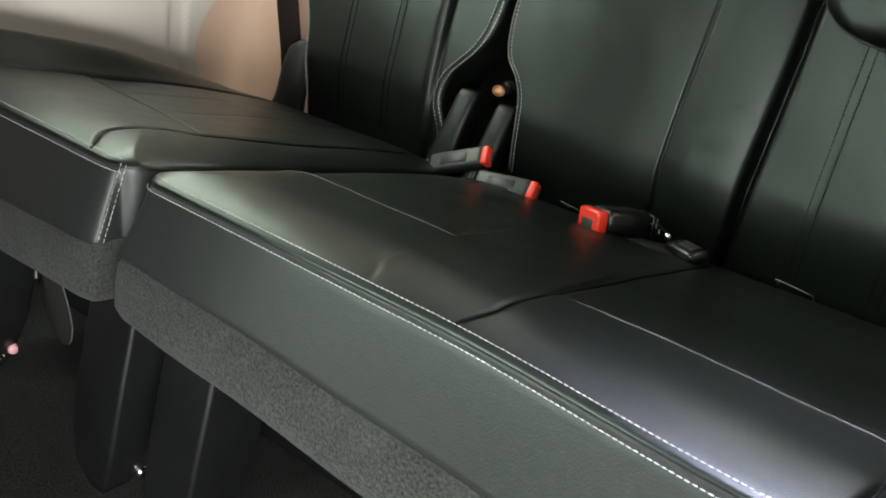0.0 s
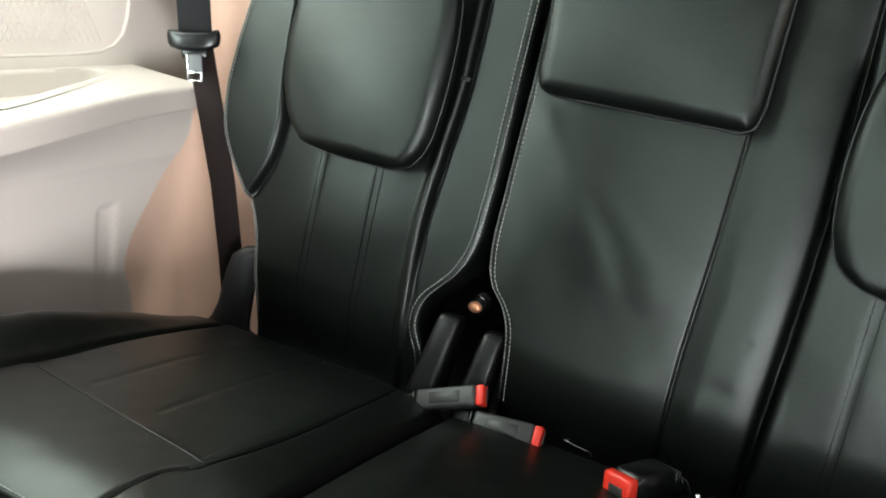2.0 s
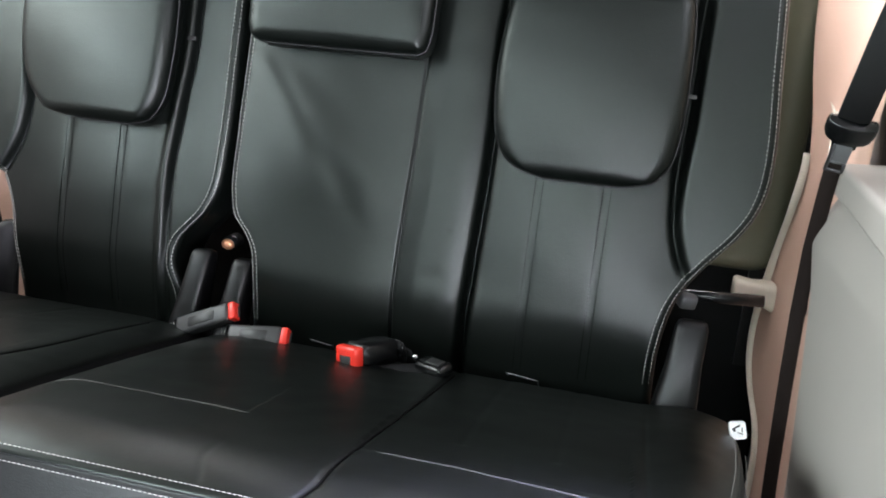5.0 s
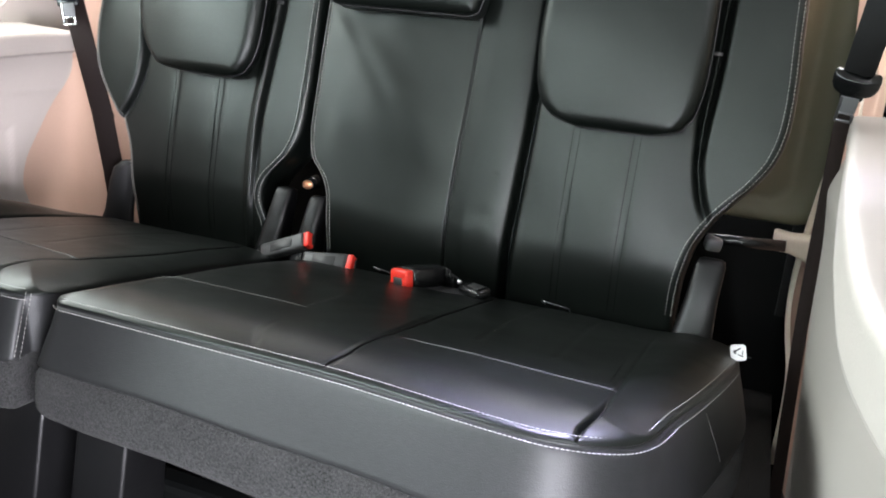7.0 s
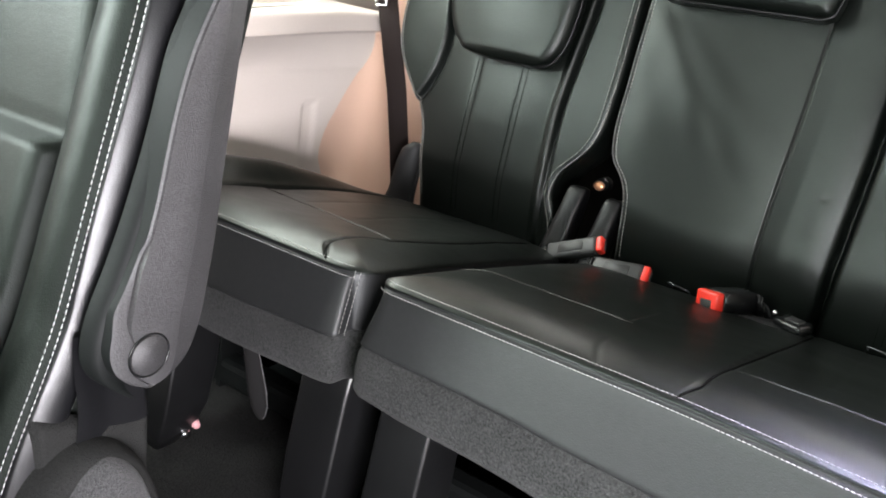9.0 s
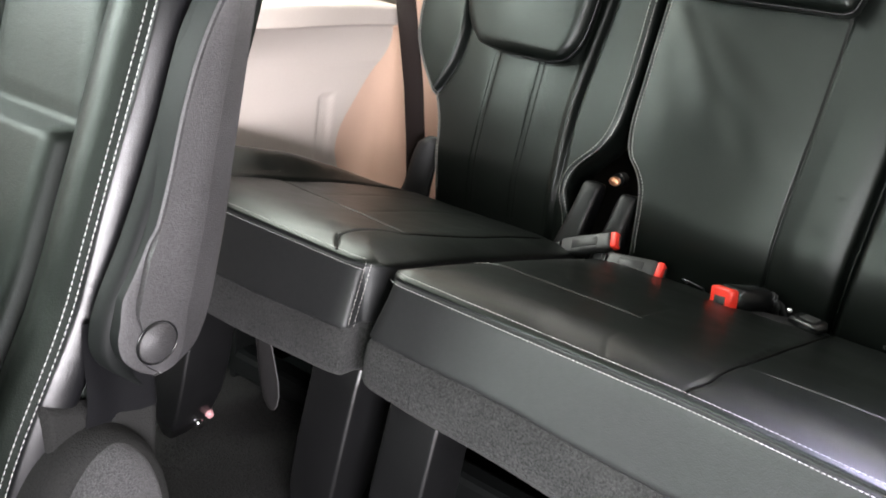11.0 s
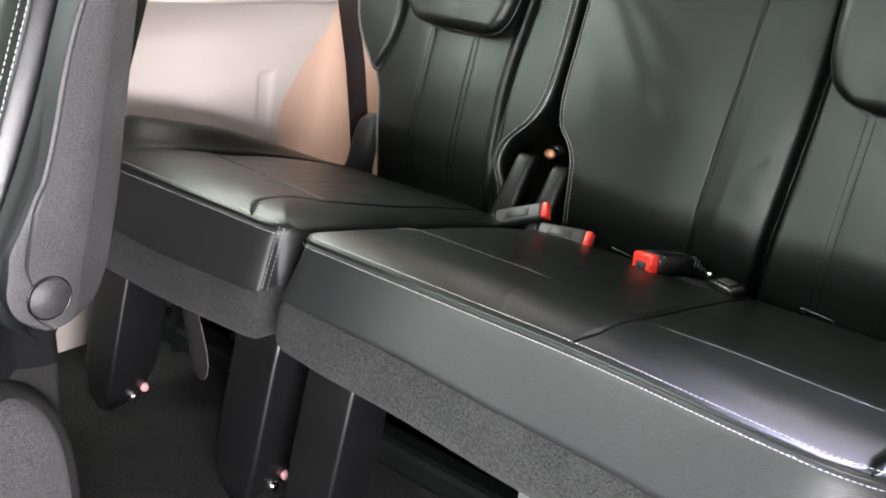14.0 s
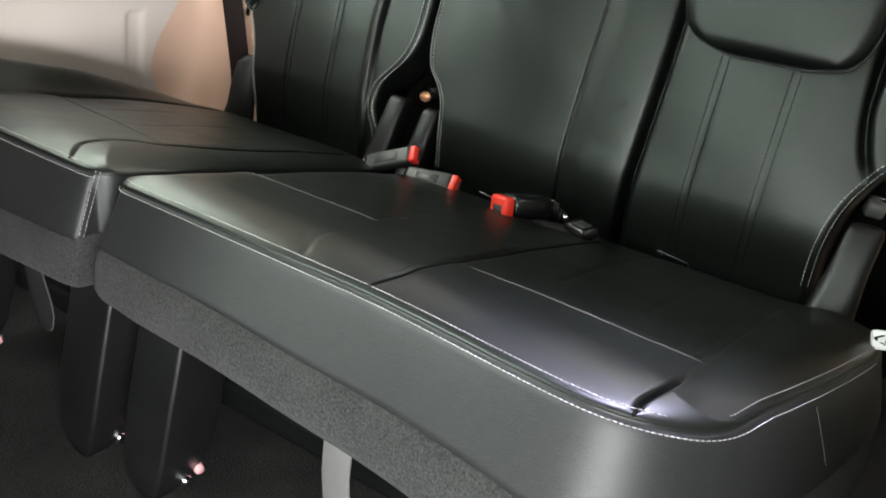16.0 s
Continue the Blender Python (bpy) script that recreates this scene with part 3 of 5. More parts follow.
def right_relief(x, s):
    a, b, m = R_SEAM_A(s), R_SEAM_B(s), M_SEAM(s)
    n = bite(s) + wrinkle(x, s, 2.0, 8, 0.0011)
    n += 0.010 * step(x - b, 0.0, 0.016) - 0.016 * bump(x - b - 0.002, 0.0042 + 0.0045 * step(s, 0.24, 0.36)) * step(s, 0.16, 0.2)
    n -= 0.022 * bump(x - a, 0.0065 - 0.003 * step(s, 0.45, 0.6)) * (1 - 0.65 * step(s, 0.46, 0.6))
    n -= 0.0042 * bump(x - m, 0.0022)
    if x < m:
        q = (x - 0.14) / 0.14
        n += 0.010 * (1 - min(1, q * q)) - 0.004 * bump(s - 0.16, 0.08) * bump(x - 0.15, 0.09)
        # soft drag folds below the middle headrest, and the crease that bounds them
        r = 0.818 * (x - 0.045) + 0.575 * (s - 0.42)
        if r > -0.03:
            n += 0.13 * 0.005 * math.log(1 + math.exp(min(r / 0.005, 40))) * math.exp(-max(r, 0) / 0.03) * step(s, 0.14, 0.22)
        for x0, s0, x1, s1, w, h in ((0.03, 0.43, 0.20, 0.19, 0.016, 0.0025), (0.05, 0.43, 0.25, 0.24, 0.020, 0.0023), (0.02, 0.36, 0.10, 0.16, 0.02, 0.0012)):
            dx, ds = x1 - x0, s1 - s0
            l2 = dx * dx + ds * ds
            t = ((x - x0) * dx + (s - s0) * ds) / l2
            if -0.2 < t < 1.2:
                d = ((x - x0) * ds - (s - s0) * dx) / math.sqrt(l2)
                n += h * math.tanh(d / w) * bump(d, w * 2.4) * step(t, -0.15, 0.15) * (1 - step(t, 0.6, 1.15))
    elif x < a:
        q = (x - (m + a) / 2) / ((a - m) / 2)
        n += 0.004 * step(x, m, m + 0.035) - 0.010 * max(0.0, (q - 0.1) / 0.9) ** 2
        n -= 0.0013 * bump(x - 0.350, 0.006) * bump(s - 0.186, 0.004) + 0.0010 * bump(x - 0.335, 0.02) * bump(s - 0.12, 0.012)
    elif x < b:
        mid = (a + b) / 2
        n += 0.010 * (1 - min(1, ((x - mid) / 0.14) ** 2)) * step(s, 0.02, 0.2)
        if s < 0.32:
            for c in (0.473, 0.568):
                n -= 0.0011 * bump(x - c, 0.0075)
    n += headrest_slot(x, s, 0.443, 0.621)
    return n


def backrest(parent, fl, fr, relief, nu, ns, r=0.015, out=0.006):
    """A padded back: its front skin with rolled edges, its sides and its rear."""
    fl2, fr2 = rounded_top(lambda s: fl(s) - out, 1), rounded_top(lambda s: fr(s) + out, -1)

    def surface(x, s):
        d = min(x - fl2(s), fr2(s) - x, TOP + 0.004 - s)
        return bp(x, s, relief(x, s) - roll(d, r))

    verts, s0 = [], -0.06
    for j in range(ns):
        s = s0 + (TOP - s0) * j / (ns - 1)
        a, b = fl2(s), fr2(s)
        for i in range(nu):
            q = i / (nu - 1)
            q = q - 0.10 * math.sin(2 * math.pi * q) / (2 * math.pi) * 6 * 0.12
            verts.append(surface(a + (b - a) * q, s))
    faces = grid_faces(nu, ns)
    rim = [j * nu for j in range(ns)] + [(ns - 1) * nu + i for i in range(1, nu)] + [j * nu + nu - 1 for j in range(ns - 2, -1, -1)]
    last = rim
    for n in (-0.055, -0.085, -0.10):
        ring = []
        ins = 0.02 if n == -0.10 else 0.0
        cx = (fl(0.3) + fr(0.3)) / 2
        for k in rim:
            p = verts[k]
            off = (p - B0)
            s = off.dot(UPV)
            x = p.x + (ins if p.x < cx else -ins)
            ring.append(len(verts))
            verts.append(bp(x, min(s, TOP - ins), n))
        faces += [(last[i], last[i + 1], ring[i + 1], ring[i]) for i in range(len(rim) - 1)]
        last = ring
    faces.append(tuple(last))
    ob = mesh("backrest", verts, faces, LEATHER, parent)
    return ob, surface


def back_seam(ob, surface, x, s0, s1):
    """A pair of dark stitched rows down a centre panel."""
    for dx in (-0.0055, 0.0055):
        pts = [surface(x + dx, s0 + (s1 - s0) * k / 99) + NFV * 0.0003 for k in range(100)]
        stitches("stitching", pts, DARK_LINE, ob, 0.0052, 0.0042, 0.0010)


def back_rows(ob, surface, f, sign, insets, s0, s1, mat, r=0.0006):
    for ins in insets:
        pts = []
        for k in range(160):
            s = s0 + (s1 - s0) * k / 159
            x = f(s) + sign * ins
            p = surface(x, s)
            pts.append(p + NFV * 0.0008)
        stitches("stitching", pts, mat, ob, 0.0062, 0.0046, r)


def pad(parent, rows, n0, thick, label="", nu=44, ns=48, r=0.028, lean=0.0, top_seam=0.0):
    """A headrest cushion: rows of (s, left, right) give its outline; it stands thick proud of n0."""
    fl, fr = curve(*[(q[0], q[1]) for q in rows]), curve(*[(q[0], q[2]) for q in rows])
    sa, sb = rows[0][0], rows[-1][0]
    verts = []
    for j in range(ns):
        k = j / (ns - 1)
        s = sa + (sb - sa) * (0.5 - 0.5 * math.cos(math.pi * k))
        a, b = fl(s), fr(s)
        for i in range(nu):
            q = 0.5 - 0.5 * math.cos(math.pi * i / (nu - 1))
            x = a + (b - a) * q
            d = min(x - a, b - x, s - sa, sb - s)
            u, v = 2 * q - 1, 2 * (s - sa) / (sb - sa) - 1
            n = n0 + thick + 0.010 * (1 - u * u) * (1 - v * v) - 0.9 * roll(d, r) + wrinkle(x, s, 7, 10, 0.0008) + lean * (s - sa)
            # the double seam below the top edge
            n -= 0.0013 * (bump(s - (sb - 0.0125), 0.0018) + bump(s - (sb - 0.0195), 0.0018)) * top_seam
            verts.append(bp(x, s, n))
    faces = grid_faces(nu, ns)
    rim = [j * nu for j in range(ns)] + [(ns - 1) * nu + i for i in range(1, nu)] + [j * nu + nu - 1 for j in range(ns - 2, -1, -1)] + [i for i in range(nu - 2, 0, -1)]
    last = rim
    for n, g in ((n0 + thick - 0.9 * r - 0.006, 0.0), (n0 + 0.004, 0.0), (n0, 0.008)):
        ring = []
        cx, cs = (fl((sa + sb) / 2) + fr((sa + sb) / 2)) / 2, (sa + sb) / 2
        for k in rim:
            p = verts[k]
            s = (p - B0).dot(UPV)
            ring.append(len(verts))
            verts.append(bp(p.x + (cx - p.x) * g * 3, s + (cs - s) * g * 3, n + lean * (s - sa)))
        m = len(rim)
        faces += [(last[i], last[(i + 1) % m], ring[(i + 1) % m], ring[i]) for i in range(m)]
        last = ring
    faces.append(tuple(last))
    ob = mesh("headrest", verts, faces, LEATHER, parent, label)
    if not top_seam:
        # one stitched row down each side of the face
        for f, sign in ((fl, 1), (fr, -1)):
            pts = []
            for s in np.linspace(sa + 0.03, sb - 0.03, 80):
                x = f(s) + sign * 0.013
                v, u = 2 * (s - sa) / (sb - sa) - 1, 2 * (x - fl(s)) / (fr(s) - fl(s)) - 1
                pts.append(bp(x, s, n0 + thick + 0.010 * (1 - u * u) * (1 - v * v) - 0.9 * roll(0.013, r) + 0.0012))
            stitches("stitching", pts, DARK_LINE if sign > 0 else SEAM, ob, 0.0058, 0.0042, 0.0005)
    # welt seam round the rim
    loop = [verts[k] + NFV * -0.004 for k in rim]
    tube("piping", loop + [loop[0]], 0.0016, PIPING, ob)
    return ob


# ---- cushions ----
SEAT_Z, SLOPE = 0.386, 0.177


def cushion(parent, xl, xr, rl, rr, height, rise, nu, nv, bow):
    """A cushion from the bite line to its front edge; rl and rr round its front corners in plan. Returns its top and skirt."""
    def front(x):
        if x > xr(0.1) - rr:
            q = min((x - (xr(0.1) - rr)) / rr, 1)
            return bow(x) + rr * (1 - max(1 - q ** 2.5, 0) ** 0.4)
        if x < xl(0.1) + rl:
            q = min(((xl(0.1) + rl) - x) / rl, 1)
            return bow(x) + rl * (1 - math.sqrt(max(1 - q * q, 0)))
        return bow(x)

    def z_at(x, y):
        u = (x - xl(y)) / (xr(y) - xl(y))
        d = min(y - front(xl(0.1) + (xr(0.1) - xl(0.1)) * u), x - xl(y), xr(y) - x)
        return SEAT_Z + 0.001 - SLOPE * y + rise(x, y) + dome(d, y) + height(x, y) * step(d, 0.0, 0.022) - 0.034 * step(y, 0.525, 0.60)

    YB = 0.615
    verts = []
    us = [0.5 - 0.5 * math.cos(math.pi * i / (nu - 1)) for i in range(nu)]
    us = [0.45 * u + 0.55 * i / (nu - 1) for i, u in enumerate(us)]
    for j in range(nv):
        q = (j / (nv - 1)) ** 1.35
        for i, u in enumerate(us):
            x = xl(0.1) + (xr(0.1) - xl(0.1)) * u
            yf = front(x)
            y = yf + (YB - yf) * q
            x2 = xl(y) + (xr(y) - xl(y)) * u
            d = min(y - yf, (xr(y) - x2), (x2 - xl(y)))
            z = z_at(x2, y) - 0.2 * roll(d, 0.006)
            verts.append(Vector((x2, y, z)))
    faces = grid_faces(nu, nv)
    top = mesh("cushion", verts, faces, LEATHER_SEAT, parent)
    # rim: left side from the back to the front, the front, the right side to the back
    rim = [verts[j * nu] for j in range(nv - 1, 0, -1)] + [verts[i] for i in range(nu)] + [verts[j * nu + nu - 1] for j in range(1, nv)]
    outs = []
    for k in range(len(rim)):
        d = rim[min(k + 1, len(rim) - 1)] - rim[max(k - 1, 0)]
        outs.append(Vector((d.y, -d.x, 0)).normalized())
    return top, rim, outs, z_at


# how far the vinyl front and the felt band hang below the rim
PANEL_DROP = curve((-0.5, 0.074), (-0.03, 0.073), (0.02, 0.066), (0.1, 0.067), (0.2, 0.071), (0.3, 0.076), (0.42, 0.080), (0.55, 0.083), (0.66, 0.091), (0.8, 0.094))
FELT_DROP = curve((-0.5, 0.138), (-0.1, 0.137), (0.0, 0.131), (0.02, 0.127), (0.11, 0.132), (0.2, 0.136), (0.36, 0.145), (0.55, 0.154), (0.66, 0.166), (0.8, 0.170))


def skirt(parent, rim, outs, xsplit):
    """The vinyl front of a cushion and the felt band below it, swept along the rim. Sides that face another cushion stay flat."""
    prof = [(0.0, 0.0), (-0.0004, -0.0012), (-0.0022, -0.0022), (0.0018, -0.0034), (0.0034, -0.0055), (0.0056, -0.010), (0.0115, -0.026), (0.022, -0.05), (0.029, -0.068), (0.031, -0.0725), (0.0305, -0.0738), (0.027, -0.0735)]
    felt = [(0.0245, -0.0705), (0.0265, -0.0755), (0.0325, -0.081), (0.0352, -0.095), (0.036, -0.114), (0.031, -0.121), (0.015, -0.124), (-0.05, -0.118)]
    spread = []
    for p, o in zip(rim, outs):
        inner = abs(p.x - xsplit) < 0.03 and abs(o.x) > 0.5
        spread.append(0.12 if inner else o.y * o.y + (0.9 if o.x > 0 else 0.55) * o.x * o.x)
    for k in range(6):
        spread = [spread[max(i - 1, 0)] * 0.25 + spread[i] * 0.5 + spread[min(i + 1, len(spread) - 1)] * 0.25 for i in range(len(spread))]
    for name, pr, mat in (("front_panel", prof, VINYL), ("felt_band", felt, FELT)):
        verts = []
        for o, z in pr:
            for p, w, g in zip(rim, outs, spread):
                top, low = PANEL_DROP(p.x), FELT_DROP(p.x)
                z2 = z * top / 0.0735 if name == "front_panel" else -top + 0.001 + (z + 0.0725) * (low - top) / 0.0475
                verts.append(Vector((p.x, p.y, 0)) + w * (o * g) + Vector((0, 0, p.z + z2 - 0.0012 * math.sin(p.x * 23) * min(1, -z * 20))))
        mesh(name, verts, grid_faces(len(rim), len(pr)), mat, parent)


def edge_stitches(parent, rim, outs, keep):
    """The two white rows along the top seam of a cushion."""
    for row, (o, z, r) in enumerate(((-0.0050, 0.0052, 0.00048), (0.0040, -0.0050, 0.00060))):
        pts = [p + w * (o * (1 + (0.9 * max(w.x, 0.0) ** 2 if row else 0.0))) + Vector((0, 0, z)) for p, w in zip(rim, outs) if keep(p)]
        stitches("stitching", pts, THREAD, parent, 0.0048, 0.0038, r)


def dome(d, y):
    """The rounded crown of a cushion at the distance d from its rim."""
    q = 1 - min(max(d / 0.080, 0.0), 1.0)
    return (0.0155 * (1 - q * q) + 0.0045 * math.sqrt(1 - q ** 2.1)) * (1 - 0.5 * step(y, 0.35, 0.6))


def left_rise(x, y):
    return 0.042 * step(-0.376 - x, 0.0, 0.06) * (1 - step(y, 0.22, 0.58)) * step(y, -0.03, 0.10)


def right_rise(x, y):
    return 0.015 * step(x - 0.640, 0.0, 0.08) * step(y, 0.0, 0.09) * (1 - 0.6 * step(y, 0.2, 0.6))


L_CREASE = curve((0.0, -0.062), (0.042, -0.092), (0.10, -0.092), (0.137, -0.078), (0.615, -0.068))


def left_height(x, y):
    h = wrinkle(x, y, 3.0, 11, 0.0012)
    # raised outer bolster, creases and the cross seam
    h -= 0.008 * bump(x + 0.376, 0.005)
    if -0.376 < x < -0.085:
        h -= 0.0018 * step(y, 0.145 - 0.12 * (x + 0.072), 0.157 - 0.12 * (x + 0.072)) * (1 - step(y, 0.22, 0.3))
    c = L_CREASE(y)
    h -= 0.0050 * bump(x - c, 0.0026) * step(y, 0.0, 0.012) * (1 - 0.65 * step(y, 0.10, 0.16))
    for cc in (-0.287, -0.191):
        if y > 0.2:
            h -= 0.0009 * bump(x - cc, 0.005)
    return h


R_CREASE = curve((0.0, 0.638), (0.03, 0.646), (0.10, 0.651), (0.25, 0.653), (0.40, 0.656), (0.615, 0.66))


def M_CREASE(y):
    return 0.374 + 0.011 * step(y, 0.0, 0.045) + 0.016 * step(y, 0.08, 0.4)


def right_height(x, y):
    h = wrinkle(x, y, 4.0, 9, 0.0012)
    h -= 0.010 * bump(x - R_CREASE(y), 0.0024) * (1 - 0.85 * step(y, 0.03, 0.08)) * (1 - step(y, 0.40, 0.5))
    if 0.0 < x < 0.255:
        h -= 0.0018 * step(y, 0.165, 0.177) * (1 - step(y, 0.23, 0.3)) * step(x, 0.0, 0.02)
    if 0.385 < x < 0.64:
        h -= 0.0018 * step(y, 0.122, 0.136) * (1 - step(y, 0.23, 0.3))
    c = M_CREASE(y)
    h -= 0.0028 * bump(x - c, 0.0036) * (0.35 + 0.65 * step(y, 0.0, 0.05)) * (1 - 0.4 * step(y, 0.12, 0.25))
    h -= 0.0012 * bump(x - 0.292 + 0.016 * step(y, 0.0, 0.05), 0.0035) * (1 - step(y, 0.03, 0.09))
    for cc in (0.473, 0.568):
        if y > 0.2:
            h -= 0.0009 * bump(x - cc, 0.005)
    return h


def leg(parent, xa, xb):
    """A folding bench leg: a tapered moulded blade with rounded edges, leaning a little, with a cap at its foot."""
    rows = [(0.285, 0.052, 0.115, 0.0), (0.20, 0.030, 0.110, 0.0), (0.10, 0.012, 0.100, 0.0), (0.04, 0.004, 0.088, 0.002), (0.0, 0.002, 0.070, 0.009), (-0.028, 0.008, 0.045, 0.024)]
    verts, n = [], 24
    for z, ya, yb, ins in rows:
        cx, cy, w, d = (xa + xb) / 2, (ya + yb) / 2, (xb - xa) / 2 - ins, (yb - ya) / 2
        r = min(0.0055, w * 0.8, d * 0.8)
        for ux, uy, a0 in ((1, 1, 0), (-1, 1, 90), (-1, -1, 180), (1, -1, 270)):
            for k in range(6):
                t = radians(a0 + 18 * k)
                verts.append((cx + ux * (w - r) + r * math.cos(t), cy + uy * (d - r) + r * math.sin(t), z))
    faces = grid_faces(n, len(rows), close_u=True) + [tuple(range(n)), tuple(range(n * 5, n * 6))]
    ob = mesh("leg", verts, faces, LEG, parent, "black moulded plastic folding leg")
    m = bmesh.new()
    bmesh.ops.create_cone(m, cap_ends=True, segments=14, radius1=0.008, radius2=0.006, depth=0.016, matrix=Matrix.Translation((xb - 0.010, 0.068, 0.002)) @ pose(0, 0, 0, 20, 90, 0))
    part("cap", m, PINK, ob, "pink plastic pin cap")
    m = bmesh.new()
    bmesh.ops.create_cone(m, cap_ends=True, segments=14, radius1=0.0075, radius2=0.0075, depth=0.012, matrix=Matrix.Translation((xb - 0.012, 0.050, -0.010)) @ pose(0, 0, 0, 0, 90, 0))
    part("pin", m, CHROME, ob, "bright metal pin")
    return ob


def anchor(parent, x, w, s_top, tilt=0.0, ahead=-0.01, name="hinge_cover"):
    """A moulded hinge cover that rises from the bite line beside a backrest."""
    rows = [(-0.04, 1.3, 0.06), (0.0, 1.12, 0.055), (0.05, 0.92, 0.045), (s_top - 0.012, 0.85, 0.035), (s_top - 0.003, 0.75, 0.028), (s_top, 0.5, 0.015)]
    verts, n = [], 20
    for s, k, d in rows:
        for i in range(n):
            t = 2 * math.pi * (i + 0.5) / n
            sx, sy = math.copysign(abs(math.cos(t)) ** 0.45, math.cos(t)), math.copysign(abs(math.sin(t)) ** 0.45, math.sin(t))
            verts.append(bp(x + tilt * s + sx * w / 2 * k, s, ahead + sy * d / 2))
    faces = grid_faces(n, len(rows), close_u=True) + [tuple(range(n)), tuple(range(n * 5, n * 6))]
    return mesh(name, verts, faces, SHIELD, parent, "satin black plastic hinge cover")


def rear_seat(label, fl, fr, relief, nu, cush, xl, xr, rl, rr, height, rise, legs, keep, pads, seams, crosses, rows_left, folds, bow=lambda x: 0.0):
    seat = thing("rear_bench_seat", label, "car seat", "third-row bench seats")
    back, surface = backrest(seat, fl, fr, relief, nu, 220)
    back_rows(back, surface, fl, 1, rows_left, 0.01, 0.60, DIM_THREAD, 0.0008)
    back_rows(back, surface, fr, -1, (0.0, 0.0085), 0.01, 0.60, DIM_THREAD, 0.0008)
    for x in seams:
        back_seam(back, surface, x, 0.0, 0.31)
    top, rim, outs, z_top = cushion(seat, xl, xr, rl, rr, height, rise, cush, 170, bow)
    skirt(seat, rim, outs, 0.0)
    # each cross seam's highlight is in its lighter colour
    for xa, xb, ya, yb in crosses:
        pts = []
        for k in range(60):
            q = k / 59
            x, y = xa + (xb - xa) * q, ya + (yb - ya) * q
            pts.append(Vector((x, y, z_top(x, y) + 0.0004 - 0.0012 * (1 - math.sin(math.pi * min(1, 8 * q, 8 - 8 * q) / 2)))))
        tube("cross_seam", pts, 0.0010, SEAM, top, sides=6)
    # dark tubes laid in the creases to paint their shade
    for f, ya, yb in folds:
        pts = [(f(y), y, z_top(f(y), y) + 0.0007) for y in np.linspace(ya, yb, 70)]
        tube("crease_shade", pts, 0.0014, DARK_LINE, top, sides=6)
    edge_stitches(top, rim, outs, keep)
    for a, b in legs:
        leg(seat, a, b)
    for rows, n0, thick, r, posts, lab, lean in pads:
        h = pad(seat, rows, n0, thick, label=lab, r=r, lean=lean, top_seam=1.0 if posts else 0.0, ns=90)
        for x, s in posts:
            tube("post", [bp(x, s - 0.03, 0.004), bp(x, s + 0.001, 0.004)], 0.0042, CHROME, h, "chrome headrest post")
            tube("post_collar", [bp(x, s - 0.003, 0.004), bp(x, s + 0.003, 0.004)], 0.0054, CHROME, h)
    return seat, surface


PAD_L = [(0.286, -0.245, -0.165), (0.292, -0.298, -0.142), (0.305, -0.322, -0.126), (0.33, -0.343, -0.113), (0.37, -0.358, -0.106), (0.43, -0.364, -0.102), (0.50, -0.358, -0.104), (0.535, -0.348, -0.110), (0.552, -0.338, -0.117), (0.558, -0.325, -0.13)]
PAD_R = [(0.280, 0.48, 0.585), (0.287, 0.450, 0.618), (0.302, 0.424, 0.638), (0.33, 0.408, 0.650), (0.37, 0.400, 0.655), (0.43, 0.397, 0.656), (0.50, 0.403, 0.653), (0.53, 0.410, 0.649), (0.545, 0.414, 0.644), (0.550, 0.42, 0.638)]
PAD_M = [(0.428, 0.045, 0.280), (0.433, 0.034, 0.291), (0.445, 0.027, 0.297), (0.48, 0.024, 0.300), (0.55, 0.020, 0.300), (0.64, 0.022, 0.298), (0.69, 0.03, 0.290), (0.70, 0.045, 0.275)]

left_seat, left_surface = rear_seat(
    "black leather single rear bench seat with a folded-down headrest", L_LEFT, L_RIGHT, left_relief, 300, 240,
    curve((0.0, -0.475), (0.615, -0.44)), curve((0.0, -0.004), (0.2, -0.014), (0.615, -0.012)), 0.05, 0.042, left_height, left_rise,
    ((-0.430, -0.356), (-0.115, -0.034)), lambda p: -0.47 < p.x < -0.016 and p.y < 0.04, [(PAD_L, 0.012, 0.040, 0.020, ((-0.33, 0.567), (-0.15, 0.565)), "rounded black leather headrest folded down", 0.03)], (-0.287, -0.191), ((-0.368, -0.072, 0.184, 0.146),), (0.0, 0.006), ((L_CREASE, 0.004, 0.50),))
right_seat, right_surface = rear_seat(
    "black leather double rear bench seat with two headrests", R_LEFT, R_RIGHT, right_relief, 500, 400,
    curve((0.0, 0.014), (0.2, 0.008), (0.615, 0.02)), curve((-0.03, 0.674), (0.0, 0.687), (0.03, 0.698), (0.06, 0.706), (0.1, 0.716), (0.2, 0.736), (0.3, 0.752), (0.42, 0.765), (0.615, 0.764)), 0.034, 0.095, right_height, right_rise,
    ((0.020, 0.098), (0.66, 0.74)), lambda p: p.x > 0.02 and (p.y < 0.40), [
        (PAD_R, 0.012, 0.040, 0.020, ((0.443, 0.571), (0.621, 0.568)), "rounded black leather headrest folded down", 0.03),
        (PAD_M, 0.014, 0.056, 0.020, (), "square black leather middle headrest", 0.0)], (0.473, 0.568), ((0.022, 0.262, 0.166, 0.166), (0.405, 0.652, 0.132, 0.112)), (0.0, 0.0075), ((M_CREASE, 0.004, 0.50), (R_CREASE, -0.018, 0.055)), lambda x: -0.026 * step(x, 0.36, 0.66))
for x, w, top in ((-0.048, 0.042, 0.108), (0.024, 0.038, 0.102)):
    anchor(left_seat if x < 0 else right_seat, x, w, top, 0.12 if x < 0 else 0.1)
